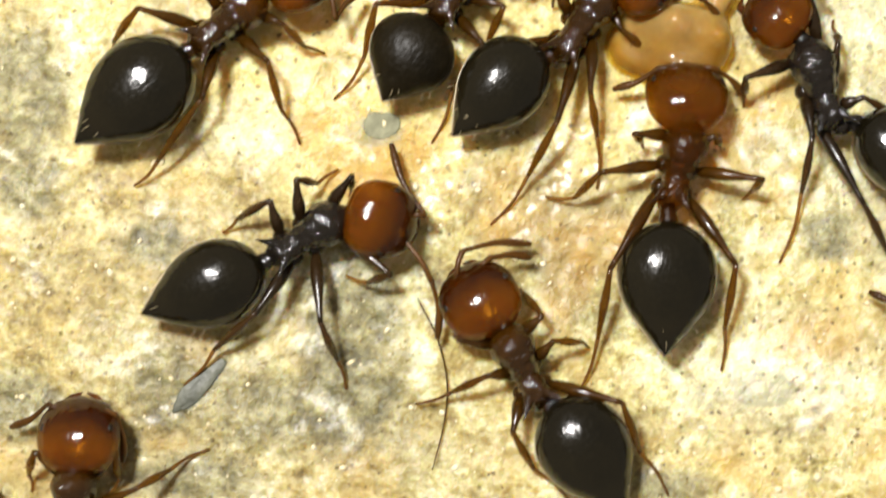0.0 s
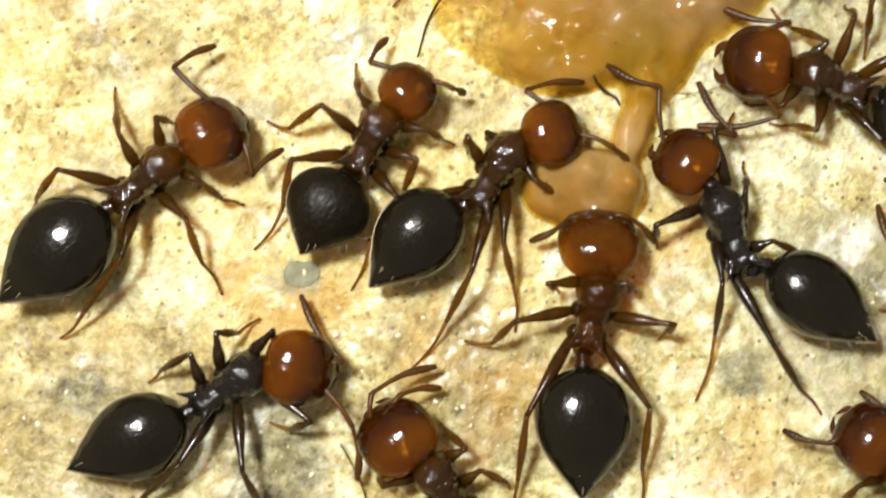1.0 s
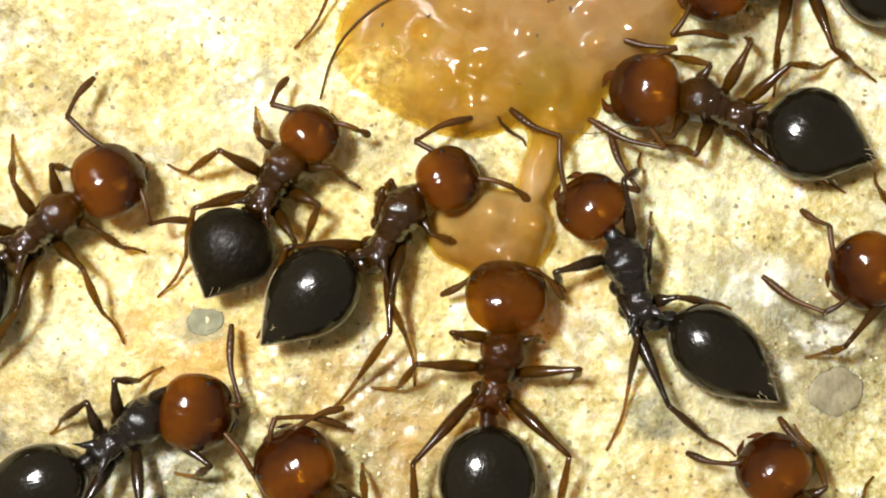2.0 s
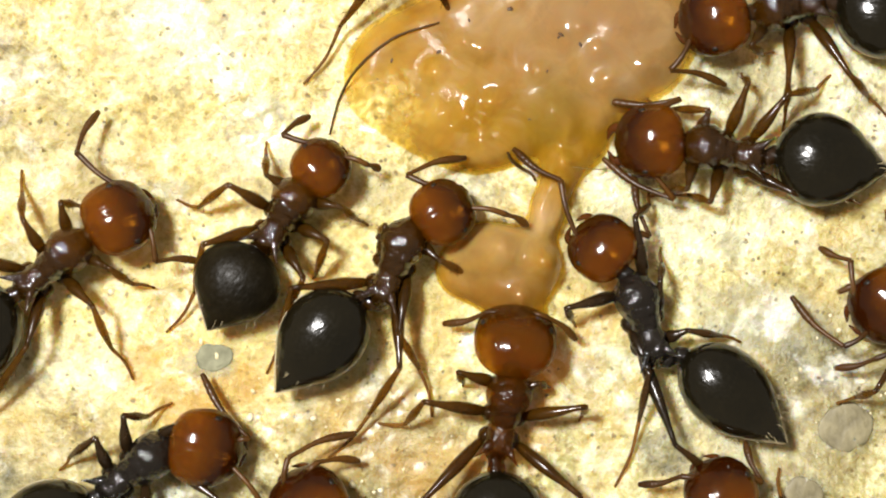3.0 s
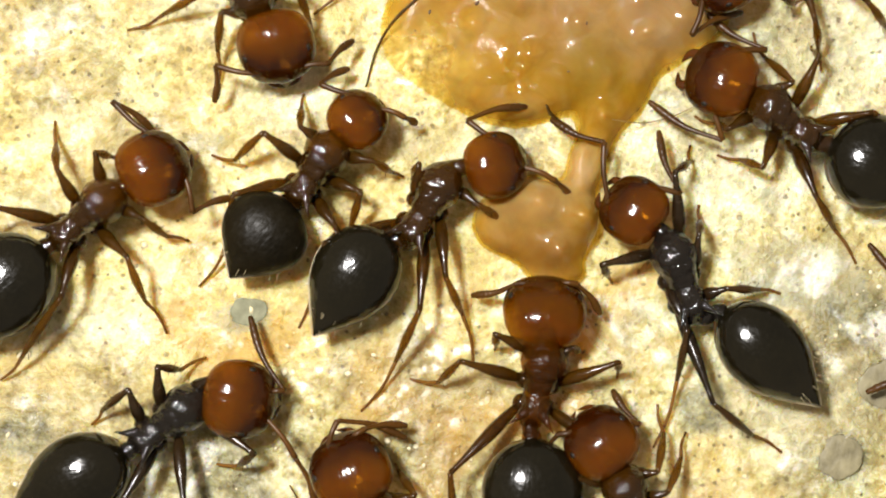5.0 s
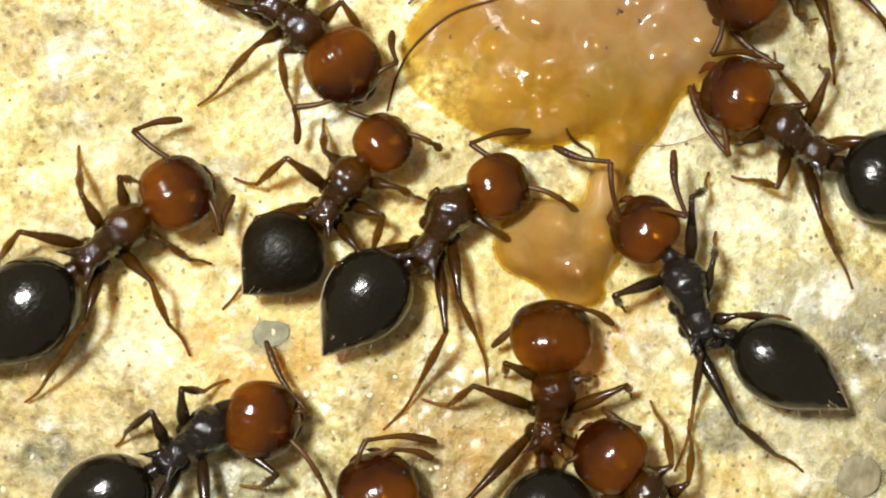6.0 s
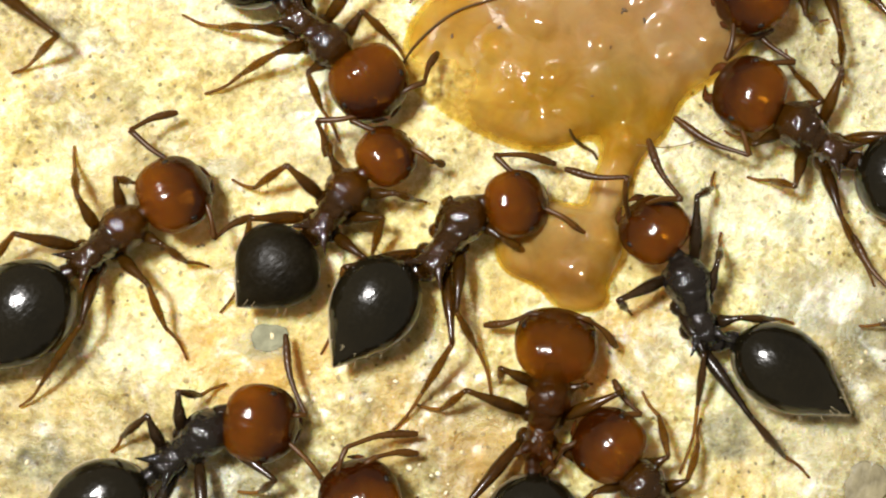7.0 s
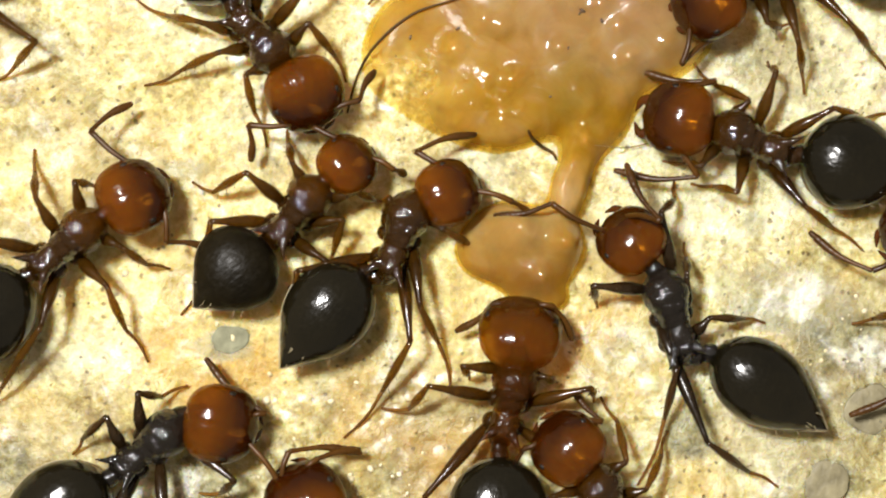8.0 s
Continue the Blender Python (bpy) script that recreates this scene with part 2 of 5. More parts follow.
def stone_material():
    m, t, p = nodes_of("cream_limestone")
    c = coords(t)
    broad = noise_node(t, 190, 4, 0.6, c)
    mid = noise_node(t, 620, 5, 0.6, c, 0.4)
    warp = noise_node(t, 700, 5, 0.65, c)
    fine = noise_node(t, 3600, 4, 0.65, c)
    shove = t.nodes.new("ShaderNodeVectorMath")
    shove.operation = "MULTIPLY_ADD"
    jitter = t.nodes.new("ShaderNodeTexNoise")
    jitter.inputs["Scale"].default_value, jitter.inputs["Detail"].default_value = 2400, 3
    link(t, c, jitter.inputs["Vector"])
    link(t, jitter.outputs["Color"], shove.inputs[0])
    shove.inputs[1].default_value = (0.5 * MM, 0.5 * MM, 0.5 * MM)
    link(t, c, shove.inputs[2])
    cells = voronoi_node(t, 2700, "Color", shove.outputs[0])
    split = t.nodes.new("ShaderNodeSeparateColor")
    link(t, cells, split.inputs[0])
    grit = noise_node(t, 9500, 3, 0.6, c)
    blend = sums(t, sums(t, mid, 0.50, "MULTIPLY"), sums(t, sums(t, fine, 0.30, "MULTIPLY"), sums(t, sums(t, grit, 0.26, "MULTIPLY"), sums(t, sums(t, split.outputs[0], 0.06, "MULTIPLY"), -0.085))))
    cream = ramp(t, blend, (0.35, (0.20, 0.138, 0.042)), (0.42, (0.41, 0.325, 0.115)), (0.485, (0.62, 0.555, 0.255)), (0.555, (0.82, 0.785, 0.510)), (0.65, (0.89, 0.885, 0.740)))
    ochre = ramp(t, noise_node(t, 420, 4, 0.6, c, 0.8), (0.50, 0.0), (0.68, 0.8))
    tone = mix(t, ochre, cream, (0.60, 0.43, 0.135))
    tone = mix(t, ramp(t, noise_node(t, 1250, 4, 0.65, c), (0.49, 0.0), (0.66, 0.5)), tone, (0.46, 0.335, 0.10))
    for x, y, rx, ry, turn in HONEY_STAINS:
        tone = mix(t, sums(t, stain(t, c, x, y, rx, ry, turn, warp, 1.0), 0.30, "MULTIPLY"), tone, (0.78, 0.62, 0.24))
    for x, y, rx, ry, turn in PALE_STAINS:
        tone = mix(t, sums(t, stain(t, c, x, y, rx, ry, turn, warp, 0.8), 0.6, "MULTIPLY"), tone, ramp(t, blend, (0.36, (0.52, 0.50, 0.33)), (0.56, (0.84, 0.83, 0.64))))
    for x, y, rx, ry, turn in OCHRE_STAINS_AND_SHADOW:
        tone = mix(t, sums(t, stain(t, c, x, y, rx, ry, turn, warp), 0.5, "MULTIPLY"), tone, (0.52, 0.30, 0.055))
    for x, y, rx, ry, turn in TAN_STAINS:
        tone = mix(t, sums(t, stain(t, c, x, y, rx, ry, turn, warp, 0.9), 0.62, "MULTIPLY"), tone, ramp(t, fine, (0.35, (0.16, 0.115, 0.045)), (0.65, (0.47, 0.38, 0.17))))
    grey_tone = ramp(t, fine, (0.32, (0.085, 0.076, 0.036)), (0.5, (0.21, 0.190, 0.095)), (0.70, (0.44, 0.41, 0.225)))
    tone = mix(t, ramp(t, broad, (0.54, 0.0), (0.64, 0.55)), tone, grey_tone)
    for x, y, rx, ry, turn in GREY_STAINS:
        tone = mix(t, sums(t, stain(t, c, x, y, rx, ry, turn, warp), 0.85, "MULTIPLY"), tone, grey_tone)
    for x, y, rx, ry, turn in BLUE_STAINS:
        tone = mix(t, sums(t, stain(t, c, x, y, rx, ry, turn, warp, 0.15), 0.5, "MULTIPLY"), tone, (0.37, 0.36, 0.25))
    pale = sums(t, ramp(t, noise_node(t, 820, 5, 0.65, c, 0.6), (0.57, 0.0), (0.67, 0.7)), ramp(t, fine, (0.38, 0.3), (0.58, 1.0)), "MULTIPLY")
    tone = mix(t, pale, tone, (0.88, 0.88, 0.77))
    # small dark pits between the grains, some in clusters
    pit = None
    for size, reach_in, share in ((2900, 0.12, 0.70), (4700, 0.15, 0.64)):
        cell = t.nodes.new("ShaderNodeSeparateColor")
        link(t, voronoi_node(t, size, "Color", c, True), cell.inputs[0])
        near = sums(t, voronoi_node(t, size, "Distance", c, True), sums(t, sums(t, grit, -0.5), 0.45, "MULTIPLY"))
        hole = sums(t, ramp(t, near, (reach_in * 0.6, 1.0), (reach_in, 0.0)), ramp(t, cell.outputs[1], (share, 0.0), (share + 0.15, 1.0)), "MULTIPLY")
        pit = hole if pit is None else sums(t, pit, hole, "MAXIMUM")
    pit = sums(t, pit, ramp(t, noise_node(t, 500, 3, 0.6, c), (0.40, 0.08), (0.56, 0.75)), "MULTIPLY")
    tone = mix(t, pit, tone, (0.13, 0.092, 0.040))
    link(t, tone, p.inputs["Base Color"])
    link(t, ramp(t, mid, (0.40, 0.6), (0.60, 0.26)), p.inputs["Roughness"])
    p.inputs["Subsurface Weight"].default_value = 0.8
    p.inputs["Subsurface Radius"].default_value = (1.0, 0.66, 0.22)
    p.inputs["Subsurface Scale"].default_value = 0.5 * MM
    # a wet film lies in patches over the grain, smoother than the stone below
    wet = 0.12
    for x, y, rx, ry, turn in WET_PATCHES:
        wet = sums(t, sums(t, stain(t, c, x, y, rx, ry, turn, warp, 0.5), 0.55, "MULTIPLY"), wet, "MAXIMUM")
    link(t, sums(t, ramp(t, noise_node(t, 380, 4, 0.6, c), (0.42, 0.0), (0.52, 1.0)), wet, "MULTIPLY"), p.inputs["Coat Weight"])
    p.inputs["Coat Roughness"].default_value = 0.30
    film = t.nodes.new("ShaderNodeBump")
    film.inputs["Distance"].default_value = 0.15 * MM
    link(t, noise_node(t, 900, 3, 0.55, c), film.inputs["Height"])
    link(t, film.outputs[0], p.inputs["Coat Normal"])
    crystals = sums(t, voronoi_node(t, 3000, "Distance", c), -0.35, "MULTIPLY")
    bump(t, p, sums(t, sums(t, sums(t, mid, 1.0, "MULTIPLY"), sums(t, crystals, 0.7, "MULTIPLY")), sums(t, sums(t, fine, 0.5, "MULTIPLY"), sums(t, pit, -0.22, "MULTIPLY"))), 0.30 * MM)
    return m


def food_material():
    m, t, p = nodes_of("amber_jelly")
    c = coords(t)
    lumps = sums(t, sums(t, noise_node(t, 420, 3, 0.5, c, 0.5), 0.65, "MULTIPLY"), sums(t, noise_node(t, 1300, 3, 0.55, c, 0.8), 0.35, "MULTIPLY"))
    warp = noise_node(t, 600, 4, 0.6, c)
    tone = ramp(t, lumps, (0.40, (0.285, 0.150, 0.010)), (0.50, (0.335, 0.204, 0.052)), (0.60, (0.40, 0.276, 0.126)))
    film = None
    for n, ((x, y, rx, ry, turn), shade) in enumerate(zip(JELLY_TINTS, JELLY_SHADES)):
        patch = stain(t, c, x, y, rx, ry, turn, warp, 0.8)
        film = patch if n == 2 else film
        tone = mix(t, sums(t, patch, 0.7, "MULTIPLY"), tone, shade)
    link(t, tone, p.inputs["Base Color"])
    p.inputs["Roughness"].default_value = 0.35
    p.inputs["Specular IOR Level"].default_value = 0.08
    p.inputs["IOR"].default_value = 1.40
    p.inputs["Subsurface Weight"].default_value = 0.8
    p.inputs["Subsurface Radius"].default_value = (1.0, 0.5, 0.2)
    p.inputs["Subsurface Scale"].default_value = 0.45 * MM
    # the wet skin is pimpled in patches and breaks the lamp into small glints
    p.inputs["Coat Roughness"].default_value = 0.10
    rough_patch = ramp(t, noise_node(t, 900, 2, 0.5, c), (0.62, 0.05), (0.70, 0.9))
    rough_patch = sums(t, rough_patch, sums(t, film, 0.7, "MULTIPLY"), "MAXIMUM")
    pimples = sums(t, noise_node(t, 6500, 2, 0.5, c), rough_patch, "MULTIPLY")
    bead = t.nodes.new("ShaderNodeAttribute")
    bead.attribute_name = "bead"
    wettest = sums(t, sums(t, rough_patch, 0.2, "MULTIPLY"), bead.outputs["Fac"], "MAXIMUM")
    # the skin is wettest on its beads and dull between them
    link(t, sums(t, ramp(t, wettest, (0.05, 0.05), (0.30, 1.0)), sums(t, sums(t, film, -0.5, "MULTIPLY"), 1.0), "MULTIPLY"), p.inputs["Coat Weight"])
    skin = t.nodes.new("ShaderNodeBump")
    skin.inputs["Distance"].default_value = 0.085 * MM
    link(t, pimples, skin.inputs["Height"])
    link(t, skin.outputs[0], p.inputs["Coat Normal"])
    bump(t, p, sums(t, lumps, sums(t, pimples, 0.25, "MULTIPLY")), 0.10 * MM)
    # where the jelly is thin the stone shows through it, tinted amber
    thick = t.nodes.new("ShaderNodeAttribute")
    thick.attribute_name = "depth"
    clear = t.nodes.new("ShaderNodeBsdfTransparent")
    amber = ramp(t, lumps, (0.35, (0.90, 0.62, 0.12)), (0.65, (0.88, 0.66, 0.24)))
    amber = mix(t, ramp(t, thick.outputs["Fac"], (0.02, 0.0), (0.30, 1.0)), (0.97, 0.84, 0.42), amber)
    link(t, mix(t, film, amber, (0.97, 0.90, 0.66)), clear.inputs[0])
    join = t.nodes.new("ShaderNodeMixShader")
    body = ramp(t, sums(t, thick.outputs["Fac"], sums(t, warp, 0.12, "MULTIPLY")), (0.06, 0.14), (0.50, 0.80))
    body = sums(t, body, ramp(t, noise_node(t, 1500, 4, 0.6, c, 0.6), (0.34, 0.78), (0.54, 1.0)), "MULTIPLY")
    link(t, sums(t, body, sums(t, sums(t, film, -0.8, "MULTIPLY"), 1.0), "MULTIPLY"), join.inputs[0])
    link(t, clear.outputs[0], join.inputs[1])
    link(t, p.outputs[0], join.inputs[2])
    link(t, join.outputs[0], t.nodes["Material Output"].inputs["Surface"])
    return m


# pinkish crown, olive lump, bright clear film, pale lower drop, amber lobe, red-brown foot of the drop
JELLY_TINTS = (
    (3.64, 4.75, 1.91, 1.00, 0),
    (3.13, 3.36, 0.41, 0.55, 0),
    (0.38, 3.53, 0.68, 0.50, 0),
    (2.24, 1.25, 0.68, 0.55, 0),
    (0.83, 3.61, 1.00, 0.82, 0),
    # last patch: amber of the jelly, deepened by painted shade below the heads
    (2.50, 0.42, 0.85, 0.42, 0),
)
JELLY_SHADES = ((0.29, 0.172, 0.088), (0.19, 0.120, 0.010), (0.75, 0.60, 0.18), (0.37, 0.240, 0.090), (0.38, 0.205, 0.008), (0.15, 0.050, 0.004))


def plain(name, low, high, rough, scale=2500, relief=0.01, shine=0.5):
    m, t, p = nodes_of(name)
    n = noise_node(t, scale, 4, 0.6)
    link(t, ramp(t, n, (0.3, low), (0.7, high)), p.inputs["Base Color"])
    p.inputs["Roughness"].default_value = rough
    p.inputs["Specular IOR Level"].default_value = shine
    bump(t, p, n, relief * MM)
    return m


STONE, FOOD = stone_material(), food_material()
GRAIN = plain("grain_crystal", (0.60, 0.50, 0.26), (0.84, 0.78, 0.58), 0.30, 700)
PEBBLE = plain("grey_pebble", (0.14, 0.138, 0.088), (0.30, 0.295, 0.19), 0.8, 2600, 0.05, shine=0.1)
FLAKE = plain("grey_flake", (0.055, 0.058, 0.045), (0.140, 0.143, 0.108), 0.5, 2600, 0.07)
CHIP = plain("brown_stone_chip", (0.13, 0.11, 0.06), (0.31, 0.27, 0.155), 0.5, 2600, 0.05)
GRIT = plain("dark_grit", (0.03, 0.014, 0.005), (0.09, 0.045, 0.015), 0.4)
THREAD = plain("dark_thread", (0.03, 0.015, 0.004), (0.075, 0.038, 0.009), 0.5, shine=0.15)
HAIR = plain("pale_hair", (0.10, 0.07, 0.03), (0.24, 0.16, 0.06), 0.45)


# ---- mesh tools ----
def finish(bm, name, material, smooth=True):
    me = bpy.data.meshes.new(name)
    bmesh.ops.recalc_face_normals(bm, faces=bm.faces)
    bm.to_mesh(me)
    bm.free()
    for f in me.polygons:
        f.use_smooth = smooth
    me.materials.append(material)
    return me


def part(name, bm, material, parent, label="", m=None):
    ob = new(name, finish(bm, name, material))
    ob.parent = parent
    if m is not None:
        ob.matrix_basis = m
    return tagged(ob, label) if label else ob


def mmv(*v):
    return Vector([MM * c for c in v])


def bent(p, q):
    """Smooth values between knots: p positions, q values."""
    q = np.asarray(q, float)

    def at(s):
        i = int(np.clip(np.searchsorted(p, s) - 1, 0, len(p) - 2))
        a, b = q[max(i - 1, 0)], q[min(i + 2, len(p) - 1)]
        u = (s - p[i]) / (p[i + 1] - p[i])
        h = p[i + 1] - p[i]
        ta = (q[i + 1] - a) / max(p[i + 1] - p[max(i - 1, 0)], 1e-9) * h
        tb = (b - q[i]) / max(p[min(i + 2, len(p) - 1)] - p[i], 1e-9) * h
        return (2 * u**3 - 3 * u**2 + 1) * q[i] + (u**3 - 2 * u**2 + u) * ta + (3 * u**2 - 2 * u**3) * q[i + 1] + (u**3 - u**2) * tb
    return at


def lofted(knots, rings=22, around=20, square=2.0, steps=(), worn=0.0):
    """A closed body along x. knots: rows of x, half-width, top z, bottom z. steps: x at which the shell drops a little."""
    knots = np.asarray(knots, float)
    s = (knots[:, 0] - knots[0, 0]) / (knots[-1, 0] - knots[0, 0])
    curve = bent(s, knots)
    bm, loops = bmesh.new(), []
    for i in range(rings + 1):
        u = 0.5 - 0.5 * math.cos(math.pi * i / rings)
        x, w, top, low = curve(u)
        w, mid, half = max(w, 0.002), (top + low) / 2, max((top - low) / 2, 0.002)
        for st in steps:
            if u > st:
                w, half = w - 0.012, half - 0.012
        ring = []
        for j in range(around):
            a = math.tau * j / around
            ca, sa = math.cos(a), math.sin(a)
            p = Vector((x, w * ca, half * sa))
            k = 1 + worn * (noise.noise(p * 8) + 0.6 * noise.noise(p * 19) + 0.25 * noise.noise(p * 40))
            ring.append(bm.verts.new(mmv(x, k * w * math.copysign(abs(ca) ** (2 / square), ca), mid + k * half * math.copysign(abs(sa) ** (2 / square), sa))))
        loops.append(ring)
    for a, b in zip(loops, loops[1:]):
        for j in range(around):
            bm.faces.new((a[j], a[(j + 1) % around], b[(j + 1) % around], b[j]))
    bm.faces.new(loops[0])
    bm.faces.new(loops[-1])
    return bm


def tube(bm, points, radii, around=8, rings=12):
    """A limb through points (mm) with the radii (mm) at even steps, rounded at both ends."""
    pts = [Vector(p) for p in points]
    s = np.cumsum([0] + [max((b - a).length, 1e-4) for a, b in zip(pts, pts[1:])])
    s = s / s[-1]
    way, thick = bent(s, [tuple(p) for p in pts]), bent(np.linspace(0, 1, len(radii)), [[r] for r in radii])
    loops = []
    side = None
    for i in range(rings + 1):
        u = i / rings
        c = Vector(way(u))
        d = Vector(way(min(u + 0.03, 1))) - Vector(way(max(u - 0.03, 0)))
        d.normalize()
        if side is None:
            side = d.orthogonal().normalized()
        side = (side - d * side.dot(d)).normalized()
        other = d.cross(side)
        r = max(float(thick(u)[0]), 0.004)
        loops.append([bm.verts.new(MM * (c + r * (math.cos(math.tau * j / around) * side + math.sin(math.tau * j / around) * other))) for j in range(around)])
    for a, b in zip(loops, loops[1:]):
        for j in range(around):
            bm.faces.new((a[j], a[(j + 1) % around], b[(j + 1) % around], b[j]))
    bm.faces.new(loops[0])
    bm.faces.new(loops[-1])
    return bm


def ball(bm, x, y, z, rx, ry, rz, u=12, v=8):
    bmesh.ops.create_uvsphere(bm, u_segments=u, v_segments=v, radius=1, matrix=Matrix.Translation(mmv(x, y, z)) @ Matrix.Diagonal((rx * MM, ry * MM, rz * MM, 1)))
    return bm


# ---- stone ----
def stone_height(x, y):
    """Relief of the stone in mm; gentle swells and worn grains."""
    v = Vector((x, y, 3.7))
    h = 0.10 * noise.noise(v * 0.35) + 0.06 * noise.noise(v * 1.1) + 0.035 * noise.noise(v * 2.6 + Vector((5, 1, 0)))
    h += 0.030 * noise.noise(v * 5.5) + 0.016 * noise.noise(v * 11.0)
    return h - 0.06


def smooth_height(x, y):
    """The stone's swells alone, on which wet jelly lies smooth."""
    v = Vector((x, y, 3.7))
    return 0.10 * noise.noise(v * 0.35) + 0.04 * noise.noise(v * 1.1) - 0.03


def axis_steps(low, high, step, far):
    inner = list(np.arange(low, high + step / 2, step))
    out = step
    while inner[-1] < far:
        out *= 1.5
        inner.append(inner[-1] + out)
    out = step
    while inner[0] > -far:
        out *= 1.5
        inner.insert(0, inner[0] - out)
    return inner


def build_stone():
    xs, ys = axis_steps(-10.5, 11.5, 0.07, 400), axis_steps(-9.0, 9.0, 0.07, 400)
    verts = [(x * MM, y * MM, stone_height(x, y) * MM) for y in ys for x in xs]
    n = len(xs)
    faces = [(j * n + i, j * n + i + 1, (j + 1) * n + i + 1, (j + 1) * n + i) for j in range(len(ys) - 1) for i in range(n - 1)]
    me = bpy.data.meshes.new("ground")
    me.from_pydata(verts, [], faces)
    me.shade_smooth()
    me.materials.append(STONE)
    return tagged(new("ground", me), "rough cream limestone surface with ochre and grey stains", "stone ground", kind="structure")


build_stone()


def build_grains(count):
    """Loose bright mineral grains half sunk in the stone."""
    rng = random.Random(5)
    base = bmesh.new()
    bmesh.ops.create_icosphere(base, subdivisions=1, radius=1)
    shape = [v.co.copy() for v in base.verts]
    sides = [[v.index for v in f.verts] for f in base.faces]
    base.free()
    verts, faces = [], []
    while len(verts) < count * len(shape):
        x, y = rng.uniform(-10, 11), rng.uniform(-8.5, 8.5)
        if noise.noise(Vector((x * 0.7, y * 0.7, 2.2))) + 0.35 * noise.noise(Vector((x * 2.5, y * 2.5, 7.7))) - 0.07 * y - 0.1 < rng.uniform(0.0, 0.5):
            continue
        size = 0.02 + 0.06 * rng.random() ** 3
        m = pose(x, y, stone_height(x, y) - size * 0.1, rng.uniform(0, 360), rng.uniform(0, 360), rng.uniform(0, 360))
        stretch = Vector((rng.uniform(0.8, 1.5), rng.uniform(0.7, 1.1), rng.uniform(0.6, 1.0))) * size
        n = len(verts)
        verts += [(m @ Vector((v.x * stretch.x, v.y * stretch.y, v.z * stretch.z))) * MM for v in shape]
        faces += [[n + i for i in side] for side in sides]
    me = bpy.data.meshes.new("mineral_grains")
    me.from_pydata(verts, [], faces)
    me.shade_smooth()
    me.materials.append(GRAIN)
    return tagged(new("mineral_grains", me), "tiny glinting cream mineral grains in the stone", "grains", kind="stuff")


build_grains(500)


# ---- food ----
# ellipses of the spilled jelly: centre x, y, radii, turn in degrees, height
LOBES = (
    (2.83, 4.49, 1.80, 1.26, 0, 0.45),
    (1.51, 3.79, 1.26, 0.94, -15, 0.38),
    (2.00, 3.19, 0.81, 0.63, 0, 0.32),
    (0.79, 4.16, 0.94, 0.76, 35, 0.26),
    (4.10, 4.75, 1.35, 1.17, 0, 0.45),
    (3.40, 3.40, 0.63, 0.99, 10, 0.40),
    (3.28, 2.52, 0.26, 0.62, -14, 0.42),
    (3.05, 1.86, 0.29, 0.42, -10, 0.42),
    (2.06, 1.16, 0.66, 0.54, 20, 0.50),
    (1.72, 0.90, 0.40, 0.36, 0, 0.36),
    (2.44, 0.56, 0.58, 0.34, 0, 0.40),
    (2.58, 0.18, 0.44, 0.24, 0, 0.28),
    (2.78, 1.04, 0.52, 0.50, 0, 0.50),
    (3.21, 5.84, 1.71, 1.08, 0, 0.45),
)


# rounded lumps that stand up from it: centre x, y, radius, height
LUMPS = (
    (2.18, 1.27, 0.38, 0.26),
    (2.89, 1.06, 0.27, 0.20),
    (2.55, 0.57, 0.23, 0.14),
    (3.17, 3.36, 0.36, 0.22),
    (3.27, 2.59, 0.18, 0.12),
    (2.27, 2.92, 0.36, 0.10),
    (4.19, 4.74, 0.40, 0.12),
)


# wet beads on its skin: centre x, y
BEADS = (
    (1.75, 4.51), (2.02, 4.41), (1.29, 4.08), (2.94, 4.06), (1.78, 3.65), (1.73, 3.41), (2.09, 3.54), (2.23, 3.61),
    (1.98, 3.27), (1.99, 2.98), (3.94, 3.87), (4.08, 3.96), (3.82, 4.35), (3.42, 3.18), (3.33, 3.02), (3.24, 2.76),
    (2.30, 1.34), (2.40, 1.16), (3.00, 1.10), (3.10, 0.98), (2.59, 0.51), (2.64, 0.33), (2.25, 0.65), (4.59, 4.10),
    (3.56, 4.73), (2.57, 5.19), (0.91, 2.73), (3.32, 2.57), (3.19, 0.76),
)


def bead_at(x, y):
    return sum(math.exp(-((x - bx) ** 2 + (y - by) ** 2) / 0.024) for bx, by in BEADS if abs(x - bx) + abs(y - by) < 0.5)


def jelly_field(x, y):
    """Height of the jelly in mm: soft union of its lobes."""
    total, top = 0.0, 0.0
    for cx, cy, rx, ry, turn, h in LOBES:
        a = radians(turn)
        dx, dy = x - cx, y - cy
        u, v = (dx * math.cos(a) + dy * math.sin(a)) / rx, (-dx * math.sin(a) + dy * math.cos(a)) / ry
        d = u * u + v * v
        if d < 4:
            k = math.exp(-1.6 * d)
            total += k
            top += k * h
    edge = total + 0.05 * noise.noise(Vector((x * 1.1, y * 1.1, 0.4))) - 0.202
    if edge <= 0:
        return max(edge * 2.5, -0.25)
    swell = sum(h * math.exp(-((x - cx) ** 2 + (y - cy) ** 2) / (r * r)) for cx, cy, r, h in LUMPS)
    swell *= min(1.0, edge * 4)
    swell += 0.070 * bead_at(x, y)
    return swell + (top / total) * (1 - math.exp(-edge * 6.5)) * (1 + 0.07 * noise.noise(Vector((x * 1.6, y * 1.6, 8.1)))) + 0.02


